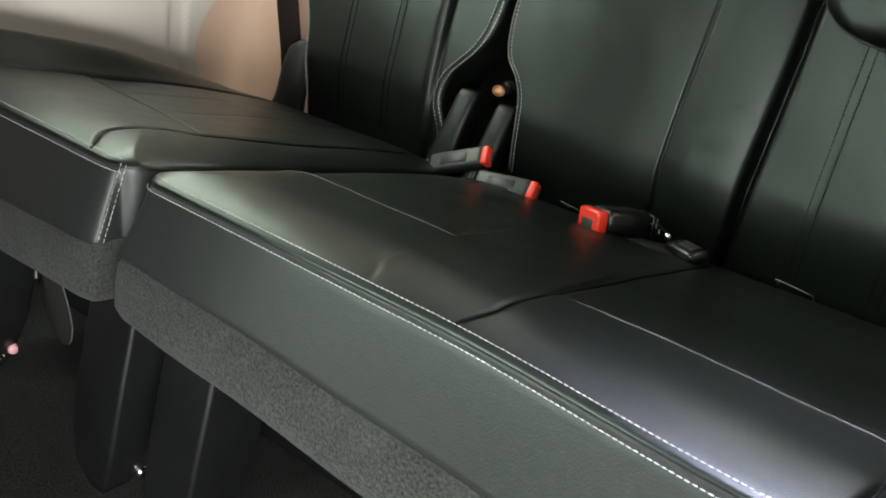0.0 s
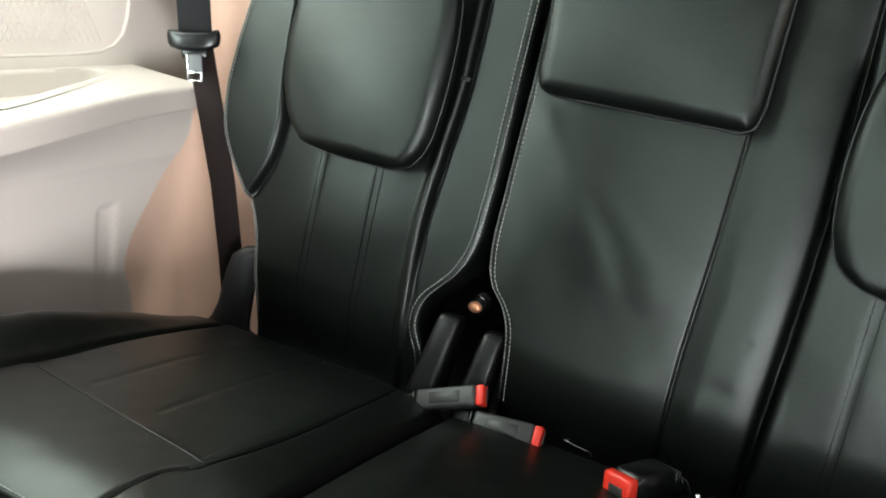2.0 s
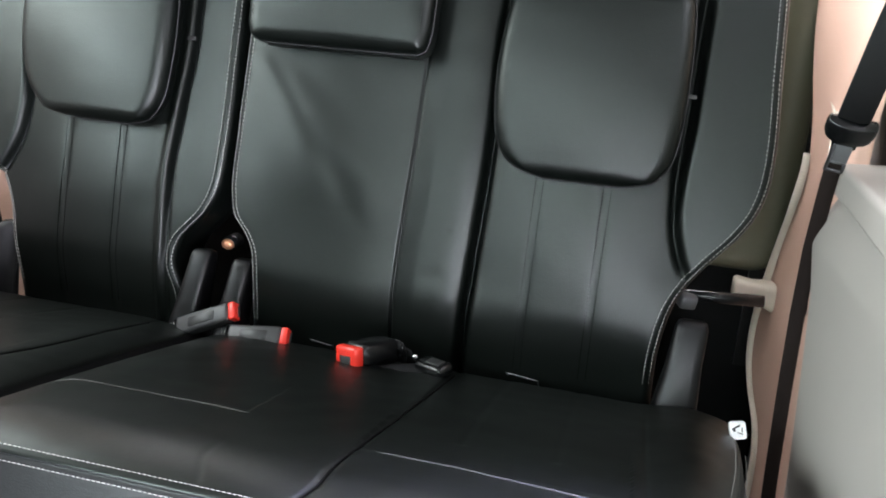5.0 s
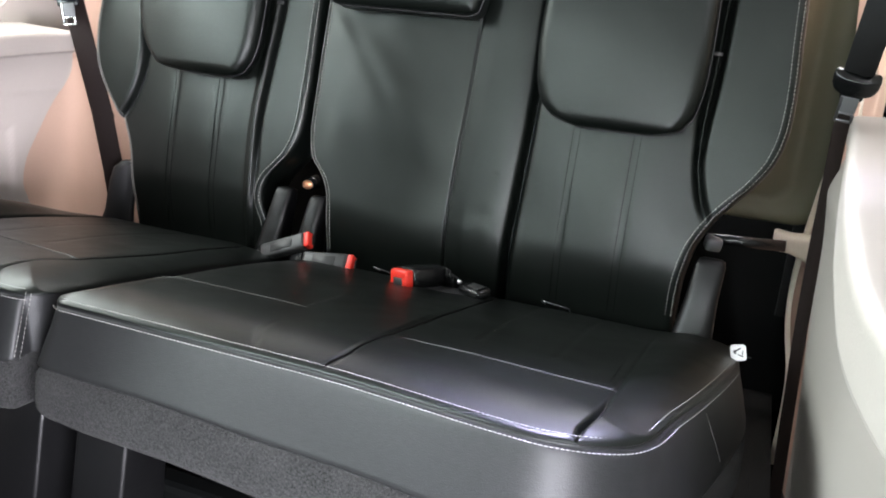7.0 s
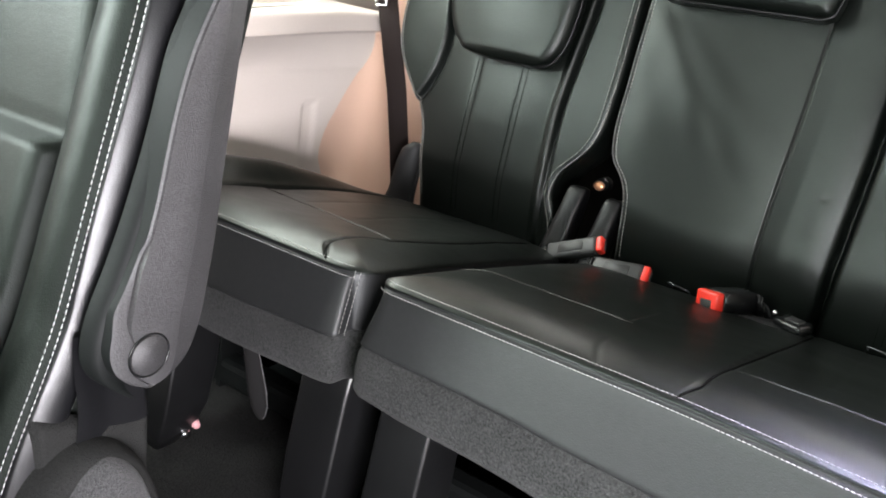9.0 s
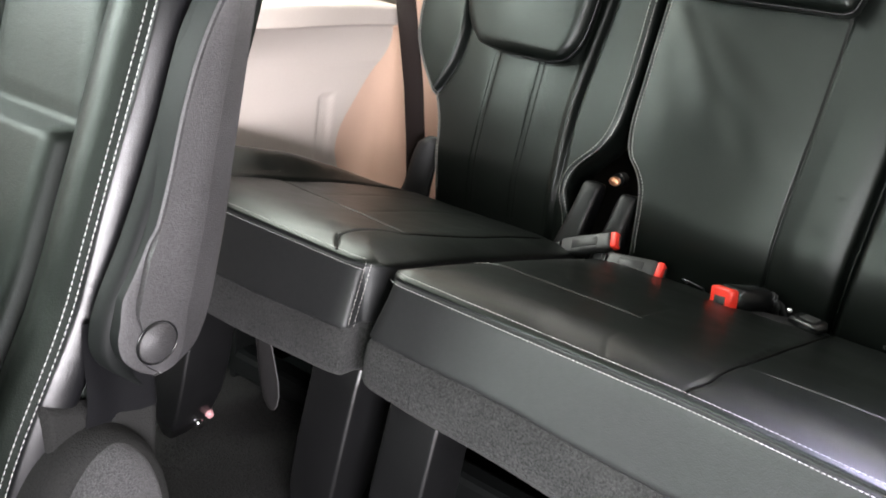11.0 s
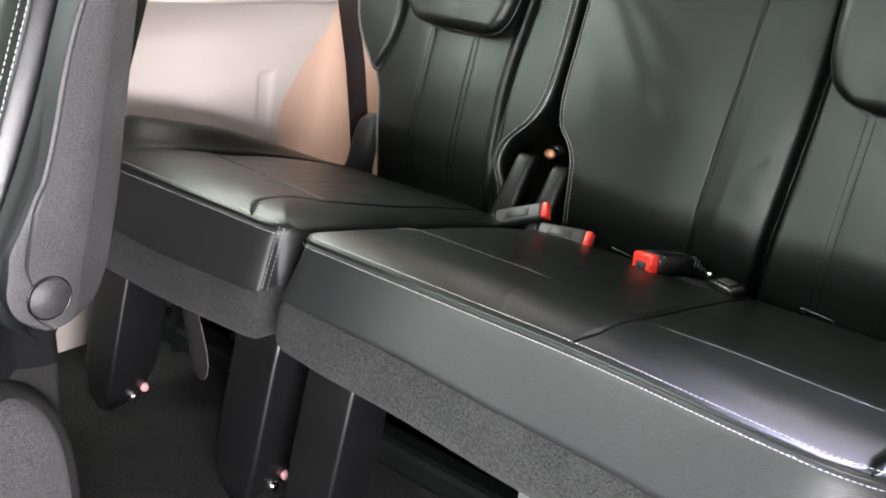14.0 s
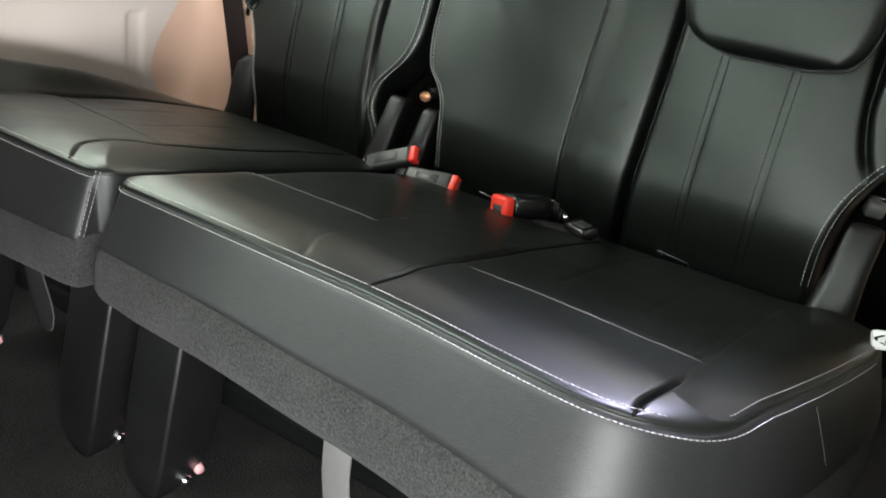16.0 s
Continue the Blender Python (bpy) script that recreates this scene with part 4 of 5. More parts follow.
anchor(right_seat, 0.699, 0.052, 0.114, 0.08, 0.0)


# a black block stands in for the dark gap at the bolster seam
def seam_notch(parent, x, s):
    m = Matrix.Translation(bp(x, s, 0.004)) @ pose(0, 0, 0, 78, 0, 0)
    part("notch_block", box_bm((0.016, 0.006, 0.004), bevel=0.001, m=m), FLAT_BLACK, parent, "small black block for the dark notch in the seam")


seam_notch(left_seat, -0.093, 0.43)
seam_notch(right_seat, 0.661, 0.415)


def corner_seam(parent, x, y, z0, drop, out, twin):
    """A seam that runs down the front panel of a cushion at its corner."""
    for dx in ((-0.004, 0.004) if twin else (0.0,)):
        pts = [(x + dx + out[0] * q, y + out[1] * q, z0 - drop * q) for q in np.linspace(0, 1, 30)]
        if twin:
            stitches("corner_stitching", pts, DIM_THREAD, parent, 0.0055, 0.0042, 0.0004)
        else:
            tube("corner_seam", pts, 0.0006, SEAM, parent, sides=6)


corner_seam(left_seat, -0.0130, 0.0050, 0.3905, 0.072, (0.008, -0.0300), True)
corner_seam(right_seat, 0.741, 0.175, 0.356, 0.050, (0.022, 0.0), False)

# ---- seat belts ----


def buckle(a, b, w, t, label, up=(0, 0, 1), face=0.011, slot=False):
    """A belt buckle from its stalk end a to its red release button at b."""
    a, b = Vector(a), Vector(b)
    d = (b - a).normalized()
    side = d.cross(Vector(up)).normalized()
    up = side.cross(d)
    ob = thing("seat_belt_buckle", label, "buckle", "bench belt buckles")
    m = Matrix(((d.x, side.x, up.x), (d.y, side.y, up.y), (d.z, side.z, up.z))).to_4x4()
    l = (b - a).length
    bm = box_bm((l, w, t), bevel=t * 0.28, segs=3, m=Matrix.Translation((a + b) / 2) @ m)
    part("housing", bm, PLASTIC if slot else BUCKLE_GREY, ob)
    m2 = Matrix.Translation(b + d * face * 0.45) @ m
    part("release_button", box_bm((face, w * 0.9, t * 0.86), bevel=t * 0.12, segs=2, m=m2), RED, ob, "bright red release button")
    if slot:
        part("tongue_slot", box_bm((0.004, w * 0.46, t * 0.44), bevel=0.0008, segs=1, m=Matrix.Translation(b + d * face * 0.88 - up * t * 0.16) @ m), FLAT_BLACK, ob, "dark tongue slot")
    else:
        part("button_slot", box_bm((0.004, w * 0.6, t * 0.14), bevel=0.0005, segs=1, m=Matrix.Translation(b + d * face * 0.95 - up * t * 0.18) @ m), FLAT_BLACK, ob, "dark tongue slot")
        part("rib", box_bm((l * 0.5, w * 0.5, 0.002), bevel=0.0008, segs=1, m=Matrix.Translation((a + b) / 2 + up * t * 0.5) @ m), BUCKLE_GREY, ob)
    for k in range(3):
        part("stalk_rib", box_bm((0.0045, w * (0.86 - 0.06 * k), t * (0.82 - 0.08 * k)), bevel=0.0015, segs=1, m=Matrix.Translation(a - d * (0.004 + 0.0075 * k) - up * (0.001 + 0.0025 * k * k)) @ m), PLASTIC, ob)
    tube("stalk", [a + d * 0.01, a - d * 0.012 + up * 0.002, a - d * 0.028 - up * 0.008, a - d * 0.04 - up * 0.03], 0, WEB, ob, flat=(w * 0.75, 0.004, side))
    return ob


buckle((-0.037, 0.532, 0.296), (0.048, 0.534, 0.334), 0.030, 0.020, "dark grey belt buckle with red button in the gap", up=(0, -0.75, 0.6))
buckle((0.053, 0.519, 0.304), (0.137, 0.521, 0.314), 0.030, 0.020, "dark grey belt buckle with red button on the cushion", up=(0, -0.75, 0.6))
buckle((0.300, 0.518, 0.328), (0.268, 0.460, 0.332), 0.046, 0.034, "black belt buckle with its open red button end", up=(-0.2, 0, 1), face=0.016, slot=True)


def loose_tongue():
    ob = thing("belt_tongue", "black belt tongue with a bright stud on the cushion", "belt")
    bm = box_bm((0.052, 0.030, 0.018), bevel=0.007, segs=3, m=Matrix.Translation((0.374, 0.488, 0.323)) @ pose(0, 0, 0, 12, -6, -32))
    part("grip", bm, PLASTIC, ob)
    bm = box_bm((0.026, 0.014, 0.004), bevel=0.001, m=Matrix.Translation((0.376, 0.484, 0.332)) @ pose(0, 0, 0, 12, -6, -32))
    part("slot", bm, FLAT_BLACK, ob)
    bm = bmesh.new()
    bmesh.ops.create_uvsphere(bm, u_segments=12, v_segments=8, radius=0.0042, matrix=Matrix.Translation((0.346, 0.492, 0.332)))
    part("stud", bm, CHROME, ob, "bright stud")
    tube("webbing", [(0.30, 0.445, 0.318), (0.33, 0.47, 0.320), (0.36, 0.50, 0.314), (0.39, 0.54, 0.295), (0.40, 0.58, 0.27)], 0, WEB, ob, flat=(0.034, 0.003, (0.7, -0.7, 0)))
    return ob


loose_tongue()


def wire_loop(xa, xb, y, z):
    ob = thing("child_seat_anchor", "thin bright wire anchor in the seat bite", "wire", "bite wires")
    tube("wire", [(xa, y + 0.03, z - 0.012), (xa, y, z + 0.002), (xa + 0.004, y - 0.004, z + 0.004), ((xa + xb) / 2, y - 0.006, z + 0.003), (xb - 0.004, y - 0.004, z), (xb, y, z - 0.002), (xb, y + 0.02, z - 0.018)], 0.0010, STEEL, ob)


wire_loop(0.464, 0.510, 0.560, 0.301)
wire_loop(0.166, 0.202, 0.560, 0.300)


BROWN_WEB = material("brown_black_webbing", (0.012, 0.007, 0.006), 0.75, spec=0.2, grain=0.0006, grain_scale=700, vary=0.25)
GUNMETAL = material("grey_tongue_plastic", (0.10, 0.10, 0.105), 0.45, vary=0.1)


def shoulder_belt(name, label, pts_up, pts_low, guide, way, wide, low, ring_w, steel):
    """A shoulder belt: its webbing above and below the oval grip, and the tongue that hangs from the grip."""
    ob = thing(name, label, "seat belt", "shoulder belts")
    tube("upper_webbing", pts_up, 0, WEB, ob, flat=(wide, 0.0025, way))
    tube("lower_webbing", pts_low, 0, BROWN_WEB, ob, "brown-black webbing", flat=(low, 0.003, way))
    g, d = Vector(guide), (Vector(pts_up[-2]) - Vector(pts_up[-1])).normalized()
    w = (Vector(way) - d * d.dot(Vector(way))).normalized()
    n = d.cross(w)
    # oval grip: a thick rounded band round the webbing
    rows = []
    for v, k in ((-0.0135, 0.80), (-0.012, 0.93), (-0.006, 1.0), (0.004, 1.02), (0.010, 0.99), (0.0125, 0.92)):
        for i in range(28):
            a = 2 * math.pi * i / 28
            rows.append(g + d * (v + 0.003 * math.cos(2 * a)) + w * (ring_w / 2 * k * math.copysign(abs(math.cos(a)) ** 0.6, math.cos(a))) + n * (0.0125 * k * math.copysign(abs(math.sin(a)) ** 0.8, math.sin(a))))
    mesh("tongue_grip", rows, grid_faces(28, 6, close_u=True) + [tuple(range(28)), tuple(range(140, 168))], PLASTIC, ob, "black oval tongue grip")
    m = Matrix(((n.x, w.x, d.x), (n.y, w.y, d.y), (n.z, w.z, d.z))).to_4x4()
    f = 1.0 if n.y < 0 else -1.0
    bm = box_bm((0.010, ring_w * 0.50, 0.016), bevel=0.003, segs=2, m=Matrix.Translation(g - d * 0.019) @ m)
    part("grip_neck", bm, PLASTIC, ob)
    t = Matrix.Translation(g - d * 0.042 + n * (0.004 * f)) @ m
    part("tongue_shank", box_bm((0.004, 0.020, 0.026), bevel=0.0015, segs=2, m=t @ Matrix.Translation((0, 0.001, 0.008))), GUNMETAL, ob, "grey moulded tongue shank")
    bm = bmesh.new()
    for dy, dz, sy, sz in ((-0.0105, 0.001, 0.004, 0.040), (0.0095, -0.013, 0.004, 0.014), (-0.0005, -0.019, 0.024, 0.004), (-0.0005, -0.006, 0.020, 0.003)):
        box_bm((0.0035, sy, sz), bevel=0.001, segs=1, bm=bm, m=t @ Matrix.Translation((0.0008 * f, dy, dz)))
    part("steel_tongue", bm, steel, ob, "bright steel tongue")
    return ob


shoulder_belt("seat_belt", "black shoulder belt hanging beside the bench with its steel tongue", [(-0.60, 0.60, 1.2), (-0.556, 0.612, 0.90), (-0.522, 0.603, 0.708)], [(-0.522, 0.612, 0.70), (-0.510, 0.63, 0.60), (-0.492, 0.648, 0.48), (-0.480, 0.662, 0.36), (-0.465, 0.66, 0.28)], (-0.522, 0.600, 0.706), (0.85, 0.5, 0.1), 0.050, 0.040, 0.078, CHROME)
shoulder_belt("seat_belt", "black shoulder belt hanging over the pale side trim", [(0.885, 0.25, 1.18), (0.866, 0.40, 0.95), (0.852, 0.49, 0.80), (0.846, 0.553, 0.70)], [(0.842, 0.565, 0.685), (0.843, 0.60, 0.62), (0.848, 0.65, 0.52), (0.850, 0.66, 0.42), (0.854, 0.665, 0.31), (0.862, 0.68, 0.18), (0.872, 0.69, 0.02), (0.876, 0.70, -0.06)], (0.846, 0.555, 0.692), (1, -0.35, 0.3), 0.038, 0.020, 0.058, STEEL)


def belt_anchor():
    ob = thing("belt_anchor_boot", "black fabric boot round the lower belt anchor", "boot")
    along, out, c = Vector((0.85, 0.5, 0)).normalized(), Vector((0.5, -0.85, 0)).normalized(), Vector((-0.430, 0.619, 0))
    rows = [(0.394, 0.010, 0.036), (0.380, -0.008, 0.038), (0.352, -0.017, 0.036), (0.322, -0.022, 0.032), (0.292, -0.027, 0.029), (0.268, -0.036, 0.028), (0.254, -0.047, 0.029), (0.248, -0.053, 0.036), (0.243, -0.050, 0.038), (0.236, -0.044, 0.034)]
    verts = []
    for z, ua, ub in rows:
        w = ub - ua
        for q, n in ((0.0, 0.0), (0.12, 0.006), (0.35, 0.010), (0.62, 0.009), (0.80, 0.005), (0.86, 0.009), (0.93, 0.012), (0.98, 0.010), (1.0, 0.002), (0.85, -0.010), (0.5, -0.016), (0.12, -0.010)):
            verts.append(c + along * (ua + w * q) + out * n + Vector((0, 0, z - 0.004 * q)))
    mesh("boot", verts, grid_faces(12, len(rows), close_u=True) + [tuple(range(12)), tuple(range(12 * (len(rows) - 1), 12 * len(rows)))], PIPING, ob)
    return ob


belt_anchor()


# ---- behind and beside the bench ----
def latch_rod():
    ob = thing("latch_rod", "glossy black latch rod with a pale clip beside the backrest", "rod")
    tube("bar", [(0.66, 0.70, 0.415), (0.81, 0.70, 0.424)], 0.009, PLASTIC, ob, sides=16)
    part("clip", box_bm((0.026, 0.024, 0.022), bevel=0.005, segs=2, m=Matrix.Translation((0.702, 0.690, 0.412)) @ pose(0, 0, 0, 12, 4, 20)), GUNMETAL, ob, "pale grey plastic clip")
    return ob


latch_rod()


def cargo_bracket():
    ob = thing("cargo_bracket", "cream moulded plastic bracket in the cargo corner", "bracket")
    verts, n = [], 20
    for x, w, h, z in ((0.800, 0.024, 0.022, 0.366), (0.806, 0.028, 0.025, 0.366), (0.831, 0.027, 0.023, 0.364), (0.858, 0.036, 0.030, 0.360), (0.895, 0.048, 0.042, 0.354)):
        for k in range(n):
            t = 2 * math.pi * (k + 0.5) / n
            sx, sy = math.copysign(abs(math.cos(t)) ** 0.5, math.cos(t)), math.copysign(abs(math.sin(t)) ** 0.5, math.sin(t))
            verts.append((x, 0.985 + sx * w * 0.7, z + sy * h * 0.8))
    mesh("moulding", verts, grid_faces(n, 5, close_u=True) + [tuple(range(n)), tuple(range(80, 100))], CREAM, ob)
    return ob


cargo_bracket()


def bolt():
    ob = thing("hinge_bolt", "copper-coloured bolt head between the two backrests", "bolt")
    bm = bmesh.new()
    bmesh.ops.create_uvsphere(bm, u_segments=18, v_segments=10, radius=0.011, matrix=Matrix.Translation((-0.027, 0.664, 0.399)) @ Matrix.Diagonal((1, 0.6, 0.8, 1)))
    part("head", bm, COPPER, ob)
    bm = bmesh.new()
    bmesh.ops.create_cone(bm, cap_ends=True, segments=18, radius1=0.013, radius2=0.013, depth=0.03, matrix=Matrix.Translation((-0.027, 0.681, 0.399)) @ pose(0, 0, 0, 90, 0, 0))
    part("shank", bm, PLASTIC, ob)


bolt()


def hang_label():
    ob = thing("care_label", "small white warning label with a dark pictogram on the seat's side", "label")
    m = Matrix.Translation((0.766, 0.448, 0.328)) @ pose(0, 0, 0, 62, 0, 30)
    part("tag", box_bm((0.020, 0.022, 0.0012), bevel=0.004, segs=2, m=m), LABEL, ob)
    bm = bmesh.new()
    for x, y, w, h, r in ((-0.003, 0.003, 0.010, 0.002, 20), (-0.005, 0.0, 0.003, 0.003, 0), (0.002, 0.005, 0.003, 0.002, 10), (0.003, -0.004, 0.008, 0.0012, -20), (0.006, 0.0, 0.0012, 0.006, -10)):
        box_bm((w, h, 0.0006), bm=bm, m=m @ Matrix.Translation((x, y, 0.0008)) @ pose(0, 0, 0, 0, 0, r))
    part("pictogram", bm, FLAT_BLACK, ob)
    tube("strip", [(0.74, 0.50, 0.295), (0.757, 0.475, 0.31), (0.771, 0.450, 0.322)], 0, WEB, ob, flat=(0.03, 0.002, (1, 0.4, 0)))
    return ob


hang_label()


def pull_strap(name, pts, w, label, way, mat):
    ob = thing(name, label, "strap", "bench pull straps")
    tube("webbing", pts, 0, mat, ob, flat=(w, 0.0025, way))
    return ob


pull_strap("pull_strap", [(0.376, -0.02, 0.27), (0.378, -0.022, 0.20), (0.388, -0.020, 0.12), (0.395, -0.015, 0.07)], 0.034, "grey webbing pull strap hanging below the bench front", (1, 0, 0.1), GREY_WEB)


def strap_tag():
    """A folded webbing tongue that hangs below the bench front."""
    ob = thing("strap_tag", "dark folded webbing tag hanging below the bench front", "strap", "bench pull straps")
    verts = []
    rows = [(0.27, 0.010, 0.0), (0.22, 0.016, 0.003), (0.17, 0.022, 0.007), (0.13, 0.025, 0.009), (0.105, 0.022, 0.008), (0.09, 0.013, 0.004), (0.084, 0.004, 0.001)]
    for z, w, d in rows:
        x, y = -0.235 + 0.14 * (0.27 - z), 0.035 + 0.12 * (0.27 - z)
        for k in range(12):
            t = 2 * math.pi * k / 12
            verts.append((x + 0.4 * w * math.cos(t), y + 0.3 * w * math.cos(t) + (0.0015 + d * 0.5) * math.sin(t), z + 0.1 * w * math.cos(t)))
    mesh("webbing", verts, grid_faces(12, 7, close_u=True) + [tuple(range(12)), tuple(range(72, 84))], TAG, ob)
    for s in (-1, 1):
        tube("seam_edge", [(-0.235 + 0.14 * (0.27 - z) + s * 0.4 * w, 0.035 + 0.12 * (0.27 - z) + s * 0.3 * w, z + s * 0.1 * w) for z, w, d in rows], 0.0008, GREY_WEB, ob, "pale sewn edge", sides=6)
    return ob


strap_tag()
slab("bench_pan", (1.12, 0.45, 0.02), (MID, 0.33, 0.22), PLASTIC, "black steel pan below the bench cushions")
# the lip's black puts the shade below the bench into its colour
slab("well_step", (1.42, 0.05, 0.05), (MID, 0.235, 0.000), SHELL, "storage well lip, blackened for the bench's shade", bevel=0.012)

# ---- second-row seat ----
S_LEAN = radians(16.5)
S0, SU, SN = Vector((0, -0.372, 0.30)), Vector((0, math.sin(S_LEAN), math.cos(S_LEAN))), Vector((0, -math.cos(S_LEAN), math.sin(S_LEAN)))


def sp(x, s, n):
    return Vector((x, 0, 0)) + S0 + SU * s + SN * n


def captain_chair():
    seat = thing("captain_chair", "black leather second-row seat with its armrest folded up", "car seat")
    # cross-section from the middle of the front round the near bolster to the back
    half = [(-0.255, -0.035), (-0.20, -0.035), (-0.172, -0.036), (-0.158, -0.042), (-0.152, -0.049), (-0.146, -0.040), (-0.130, -0.022), (-0.108, 0.000), (-0.078, 0.012), (-0.064, 0.010), (-0.054, 0.003), (-0.049, -0.002), (-0.0465, -0.0045), (-0.045, -0.002), (-0.040, -0.010), (-0.036, -0.022), (-0.036, -0.030), (-0.040, -0.037), (-0.052, -0.041), (-0.054, -0.045), (-0.044, -0.050), (-0.040, -0.060), (-0.040, -0.095), (-0.05, -0.115), (-0.09, -0.125), (-0.255, -0.13)]
    xc = -0.255
    ring = half + [(2 * xc - x, n) for x, n in half[-2:0:-1]]
    fine = []
    for k in range(len(ring)):
        a, b = ring[k], ring[(k + 1) % len(ring)]
        for q in (0, 0.5):
            fine.append((a[0] + (b[0] - a[0]) * q, a[1] + (b[1] - a[1]) * q))
    n, ns = len(fine), 90
    verts = []
    for j in range(ns):
        s = -0.20 + 0.88 * j / (ns - 1)
        w = 1.0 - 0.10 * step(s, 0.35, 0.68)
        for x, d in fine:
            inner = 1 - step(abs(x - xc), 0.085, 0.101)
            front = 1.0 if d > -0.05 else 0.0
            bulge = inner * front * (0.022 * (1 - step(s, 0.245, 0.262)) - 0.010 * bump(s - 0.256, 0.006) + 0.01 * bump(s - 0.45, 0.1))
            verts.append(sp(xc + (x - xc) * w, s, d + 0.016 * (1 - step(s, -0.06, 0.13)) + bulge + wrinkle(x, s, 11, 10, 0.0018) * front))
    faces = grid_faces(n, ns, close_u=True) + [tuple(range(n)), tuple(range(n * (ns - 1), n * ns))]
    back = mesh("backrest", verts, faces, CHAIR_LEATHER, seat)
    # the glossy strip outside the stitched seam
    back.data.materials.append(STRIP)
    for k, f in enumerate(back.data.polygons):
        if k < n * (ns - 1) and 26 <= k % n <= 37:
            f.material_index = 1
    for x, d, r in ((-0.0508, 0.0006, 0.0008), (-0.0443, -0.0028, 0.0008)):
        pts = [sp(xc + (x - xc) * (1.0 - 0.10 * step(s, 0.35, 0.68)), s, d + 0.0012 + 0.016 * (1 - step(s, -0.06, 0.13))) for s in np.linspace(-0.19, 0.66, 150)]
        stitches("stitching", pts, THREAD, back, 0.0062, 0.0048, r * 0.7)
    # side skirt and felt lower cover, which hug the seat's side
    top = curve((-0.40, 0.334), (-0.373, 0.329), (-0.328, 0.318), (-0.286, 0.307), (-0.250, 0.304))
    verts = []
    for k, (dx, q) in enumerate(((-0.014, 0.0), (-0.002, 0.012), (0.0, 0.03), (0.001, 0.3), (0.0, 0.7), (-0.002, 1.0))):
        for i in range(40):
            y = -0.372 + 0.115 * i / 39
            edge = roll(-0.257 - y, 0.012) + roll(y + 0.372, 0.008)
            verts.append((-0.030 + dx - edge * 1.6, y, top(y) + (-0.02 - top(y)) * q))
    mesh("side_cover", verts, grid_faces(40, 6), DARK_FELT, seat, "dark felt lower side cover")
    # vinyl lower side panel above the felt
    verts = []
    for z in np.linspace(0.40, 0.295, 12):
        for i in range(24):
            y = -0.338 + 0.081 * i / 23
            verts.append((-0.0335 - 1.5 * roll(-0.257 - y, 0.010) + 0.0035 * math.sin(z * 55 + y * 30) + 0.006 * (1 - step(y, -0.335, -0.300)), y, z))
    mesh("side_panel", verts, grid_faces(24, 12), STRIP, seat, "glossy black vinyl lower side panel")
    # dark moulded shell between the bolster and the armrest
    shell_l = curve((-0.046, 0.004), (-0.031, -0.026), (-0.016, -0.039), (0.004, -0.044), (0.029, -0.043), (0.073, -0.034), (0.108, -0.028), (0.147, -0.023), (0.19, -0.019), (0.228, -0.017), (0.265, -0.014), (0.299, -0.006), (0.45, 0.004))
    lean = Vector((0, 0.205, 0.979)).normalized()
    acr = Vector((0, 0.979, -0.205)).normalized()
    base = Vector((0, -0.294, 0.385))
    verts = []
    for j in range(60):
        l = -0.046 + 0.496 * (j / 59) ** 1.3
        a = shell_l(l)
        for x, d in ((-0.024, 0.0), (-0.020, 0.0), (-0.012, 0.0012), (-0.006, 0.005), (-0.004, 0.011), (-0.004, 0.05), (-0.024, 0.055)):
            verts.append(base + lean * l + acr * (a + d * min(1.0, (l + 0.05) / 0.05)) + Vector((x, 0, 0)))
    mesh("side_shell", verts, grid_faces(7, 60) + [tuple(range(7))], SHELL, seat, "dark moulded side shell")
    bm = box_bm((0.42, 0.50, 0.20), bevel=0.05, segs=4, m=Matrix.Translation((-0.27, -0.67, 0.33)) @ pose(0, 0, 0, 5, 0, 0))
    part("cushion", bm, LEATHER_SEAT, seat)
    bm = box_bm((0.38, 0.46, 0.24), bevel=0.02, segs=2, m=Matrix.Translation((-0.27, -0.62, 0.10)))
    part("base", bm, PLASTIC, seat)
    # rounded felt cover over the recliner
    verts, n2 = [], 48
    outline = []
    for i in range(n2):
        t = math.pi * i / (n2 - 1)
        outline.append((-math.cos(t) * 0.082, -0.03 + 0.330 * abs(math.sin(t)) ** 0.42))
    for x, ky, kz in ((-0.09, 1.0, 1.0), (-0.035, 1.0, 1.0), (-0.018, 0.985, 0.99), (-0.008, 0.955, 0.975), (-0.002, 0.90, 0.955), (0.0, 0.80, 0.93), (0.0, 0.66, 0.90)):
        for y, z in outline:
            verts.append((x, -0.333 + y * ky, 0.08 + (z - 0.08) * kz if z > 0.08 else z))
    mesh("recliner_cover", verts, grid_faces(n2, 7), DARK_FELT, seat, "dark felt-covered recliner housing")
    # the face is a lighter felt, with the light on it painted in
    verts = []
    for x, ky, kz in ((-0.004, 0.75, 0.96), (0.003, 0.73, 0.95), (0.009, 0.69, 0.93), (0.014, 0.63, 0.90), (0.018, 0.54, 0.84), (0.021, 0.38, 0.72), (0.0225, 0.05, 0.3)):
        for y, z in outline:
            verts.append((x, -0.330 + y * ky, 0.08 + (z - 0.08) * kz if z > 0.08 else z))
    mesh("recliner_face", verts, grid_faces(n2, 7), LIT_FELT, seat, "speckled recliner face, lightened for the door light on it")
    # raised armrest
    arm_l = curve((-0.031, 0.006), (-0.0285, -0.005), (-0.025, -0.013), (-0.018, -0.024), (-0.006, -0.033), (0.01, -0.037), (0.034, -0.037), (0.058, -0.031), (0.092, -0.024), (0.126, -0.021), (0.21, -0.020), (0.247, -0.017), (0.275, -0.012), (0.305, -0.004), (0.35, 0.006), (0.42, 0.014))
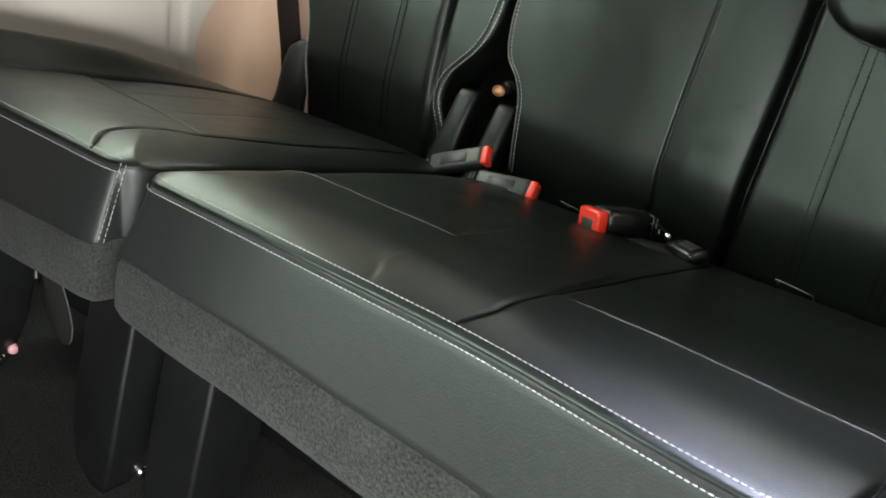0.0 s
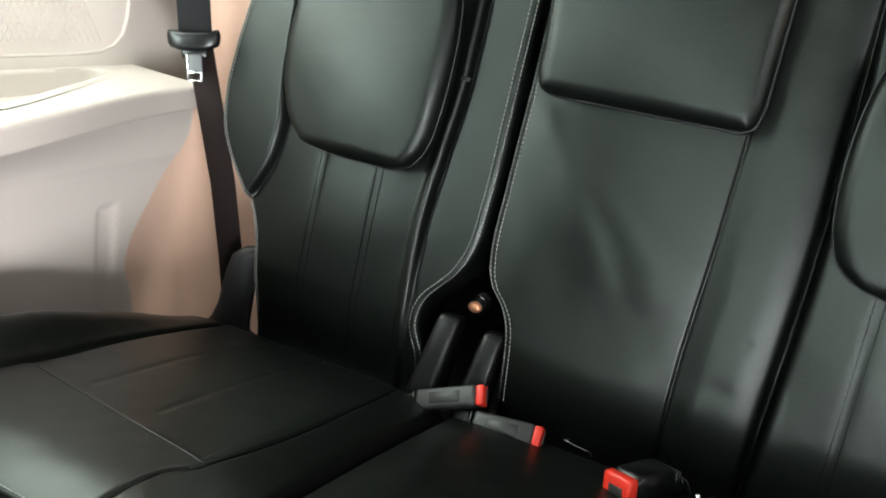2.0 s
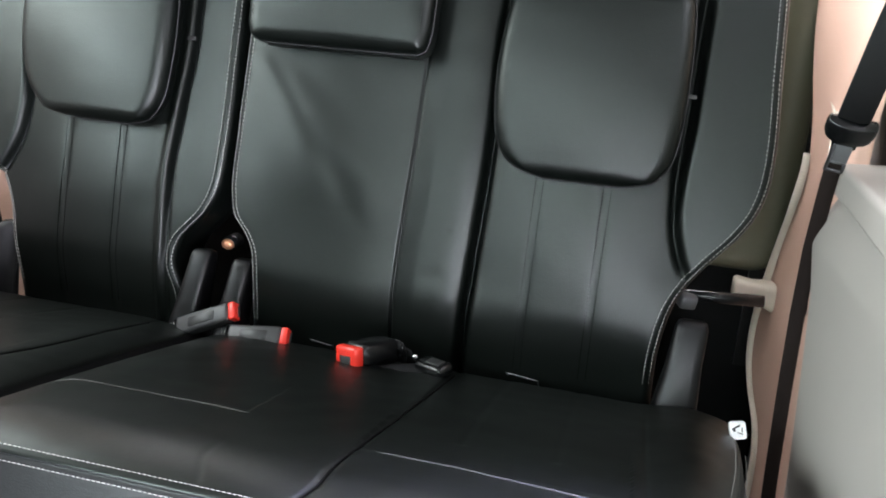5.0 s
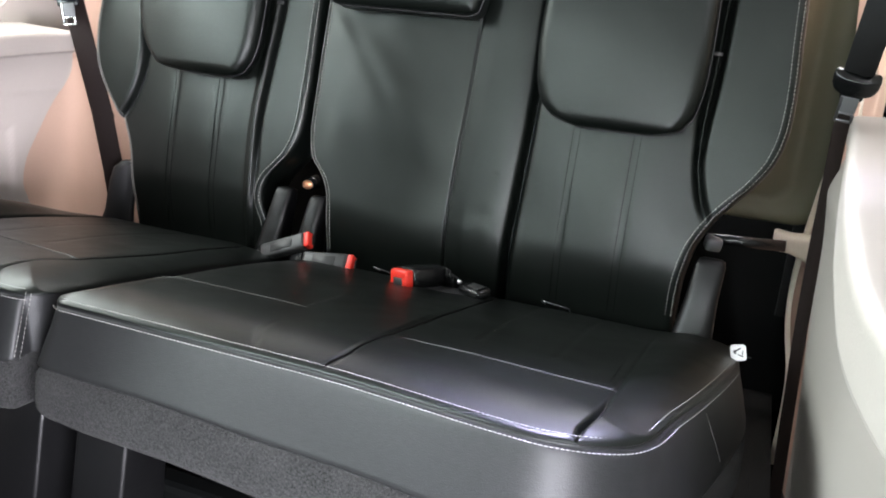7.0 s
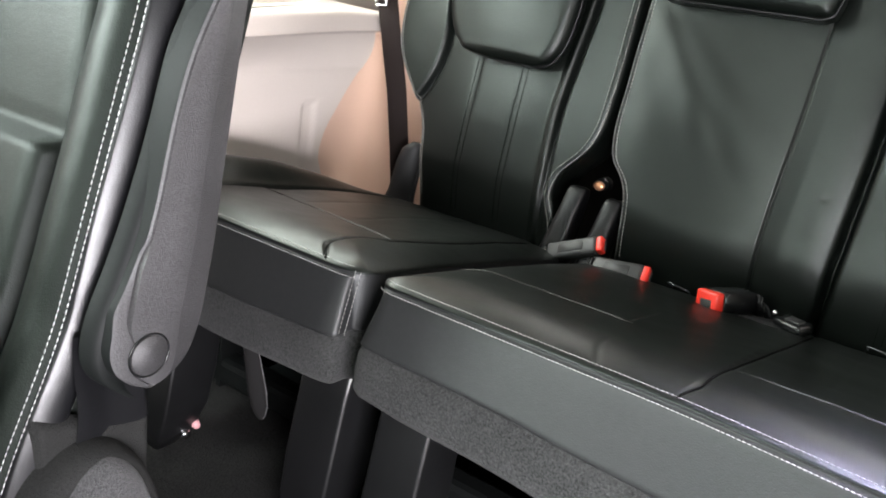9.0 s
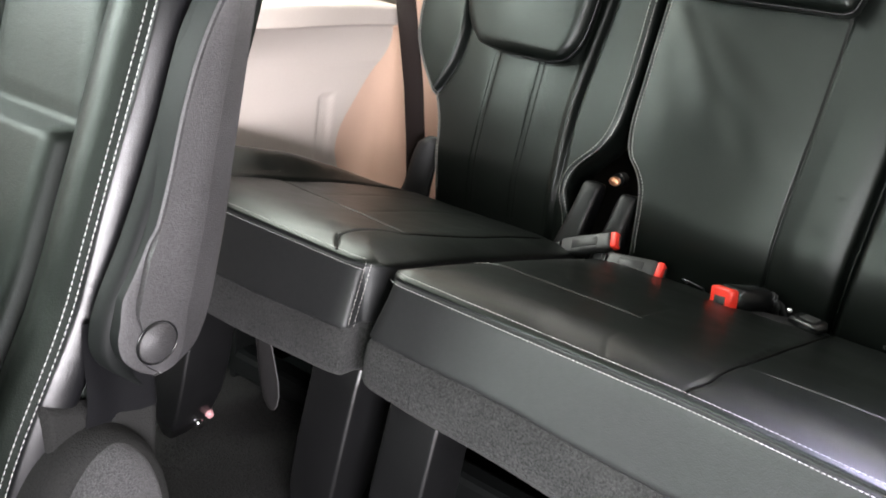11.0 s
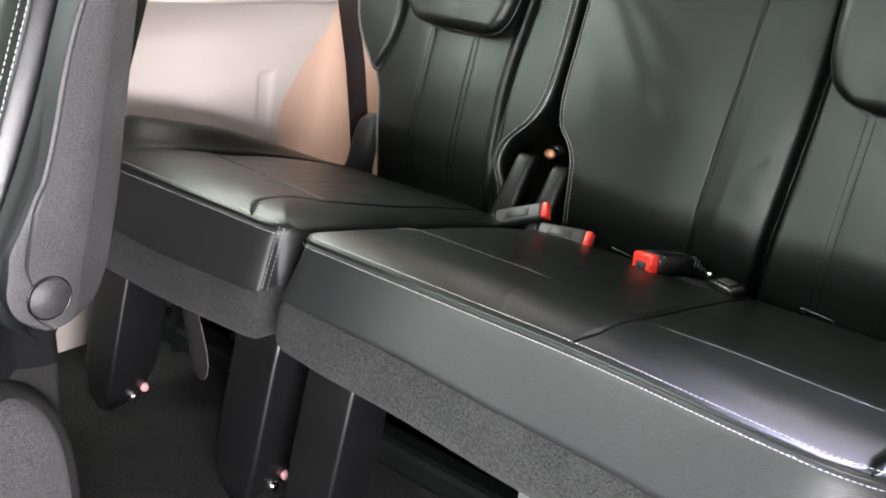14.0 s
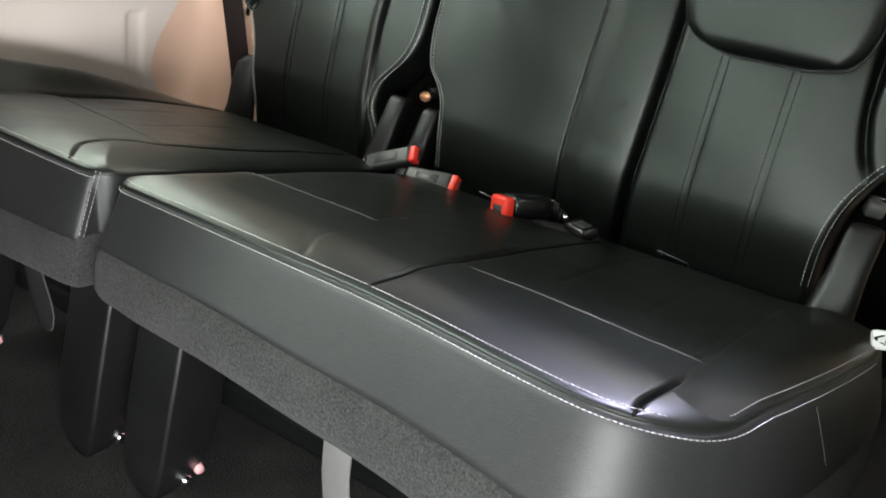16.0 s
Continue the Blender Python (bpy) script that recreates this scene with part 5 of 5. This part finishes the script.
    arm_c = curve((-0.031, 0.010), (-0.0285, 0.019), (-0.024, 0.026), (-0.017, 0.031), (0.03, 0.030), (0.118, 0.028), (0.163, 0.024), (0.216, 0.021), (0.31, 0.018), (0.42, 0.018))
    arm_s = curve((-0.031, 0.012), (-0.0285, 0.024), (-0.024, 0.038), (-0.017, 0.050), (0.008, 0.062), (0.079, 0.064), (0.169, 0.056), (0.244, 0.049), (0.315, 0.043), (0.42, 0.04))
    verts, rows = [], 90
    for j in range(rows):
        l = -0.031 + 0.45 * (j / (rows - 1)) ** 1.5
        a, c, e = arm_l(l), arm_c(l), arm_s(l)
        # the lobe beside the pivot lies a little lower than the main face, behind a slit
        lobe = 1 - step(l, 0.088, 0.104)
        slit = max(-0.0225 + 0.03 * max(l - 0.1, 0.0), a + 0.0045) + (0.012 if l < 0.0 else 0.012 * (1 - step(l, 0.0, 0.03)))
        slit = min(slit, c - 0.006)
        low = 0.0042 * lobe * step(l, 0.012, 0.04)
        for x, y in ((-0.018, a + 0.001), (0.008 - low, a), (0.0108 - low, a + 0.0008), (0.0118 - low, a + 0.0042 if slit - a > 0.007 else a + 0.003), (0.0122 - low, slit - 0.0012), (0.0105 - low, slit), (0.0126, slit + 0.0010), (0.0136, (slit + c) / 2), (0.0128, c - 0.003), (0.0116, c), (0.0096, c + 0.0035 * min(1.0, (e - c) / 0.01)), (0.0062, c + 0.55 * (e - c)), (0.001, e - 0.12 * (e - c)), (-0.006, e), (-0.018, e - 0.004)):
            verts.append(base + lean * l + acr * y + Vector((x - 0.004, 0, 0)))
    m = 15
    arm = mesh("armrest", verts, grid_faces(m, rows, close_u=True) + [tuple(range(m)), tuple(range(m * (rows - 1), m * rows))], GREY_VINYL, seat, "charcoal vinyl armrest folded upright")
    arm.data.set_sharp_from_angle(angle=radians(24))
    # its front side gets the dark shell material, toning down light it catches
    arm.data.materials.append(SHELL)
    for k, f in enumerate(arm.data.polygons):
        if k < m * (rows - 1) and k % m in (0, 1, 14):
            f.material_index = 1
    bm = bmesh.new()
    mm = Matrix.Translation(base + Vector((0.010, 0.002, 0.0))) @ pose(0, 0, 0, 0, 90, 0)
    bmesh.ops.create_cone(bm, cap_ends=True, segments=40, radius1=0.0185, radius2=0.0178, depth=0.002, matrix=mm)
    part("pivot_cap", bm, GREY_VINYL, arm, "round pivot cap")
    tube("cap_ring", [base + Vector((0.0095, 0.002, 0)) + Vector((0, math.cos(a) * 0.0200, math.sin(a) * 0.0200)) for a in np.linspace(0, 2 * math.pi, 41)], 0.0009, PLASTIC, arm)
    return seat


captain_chair()
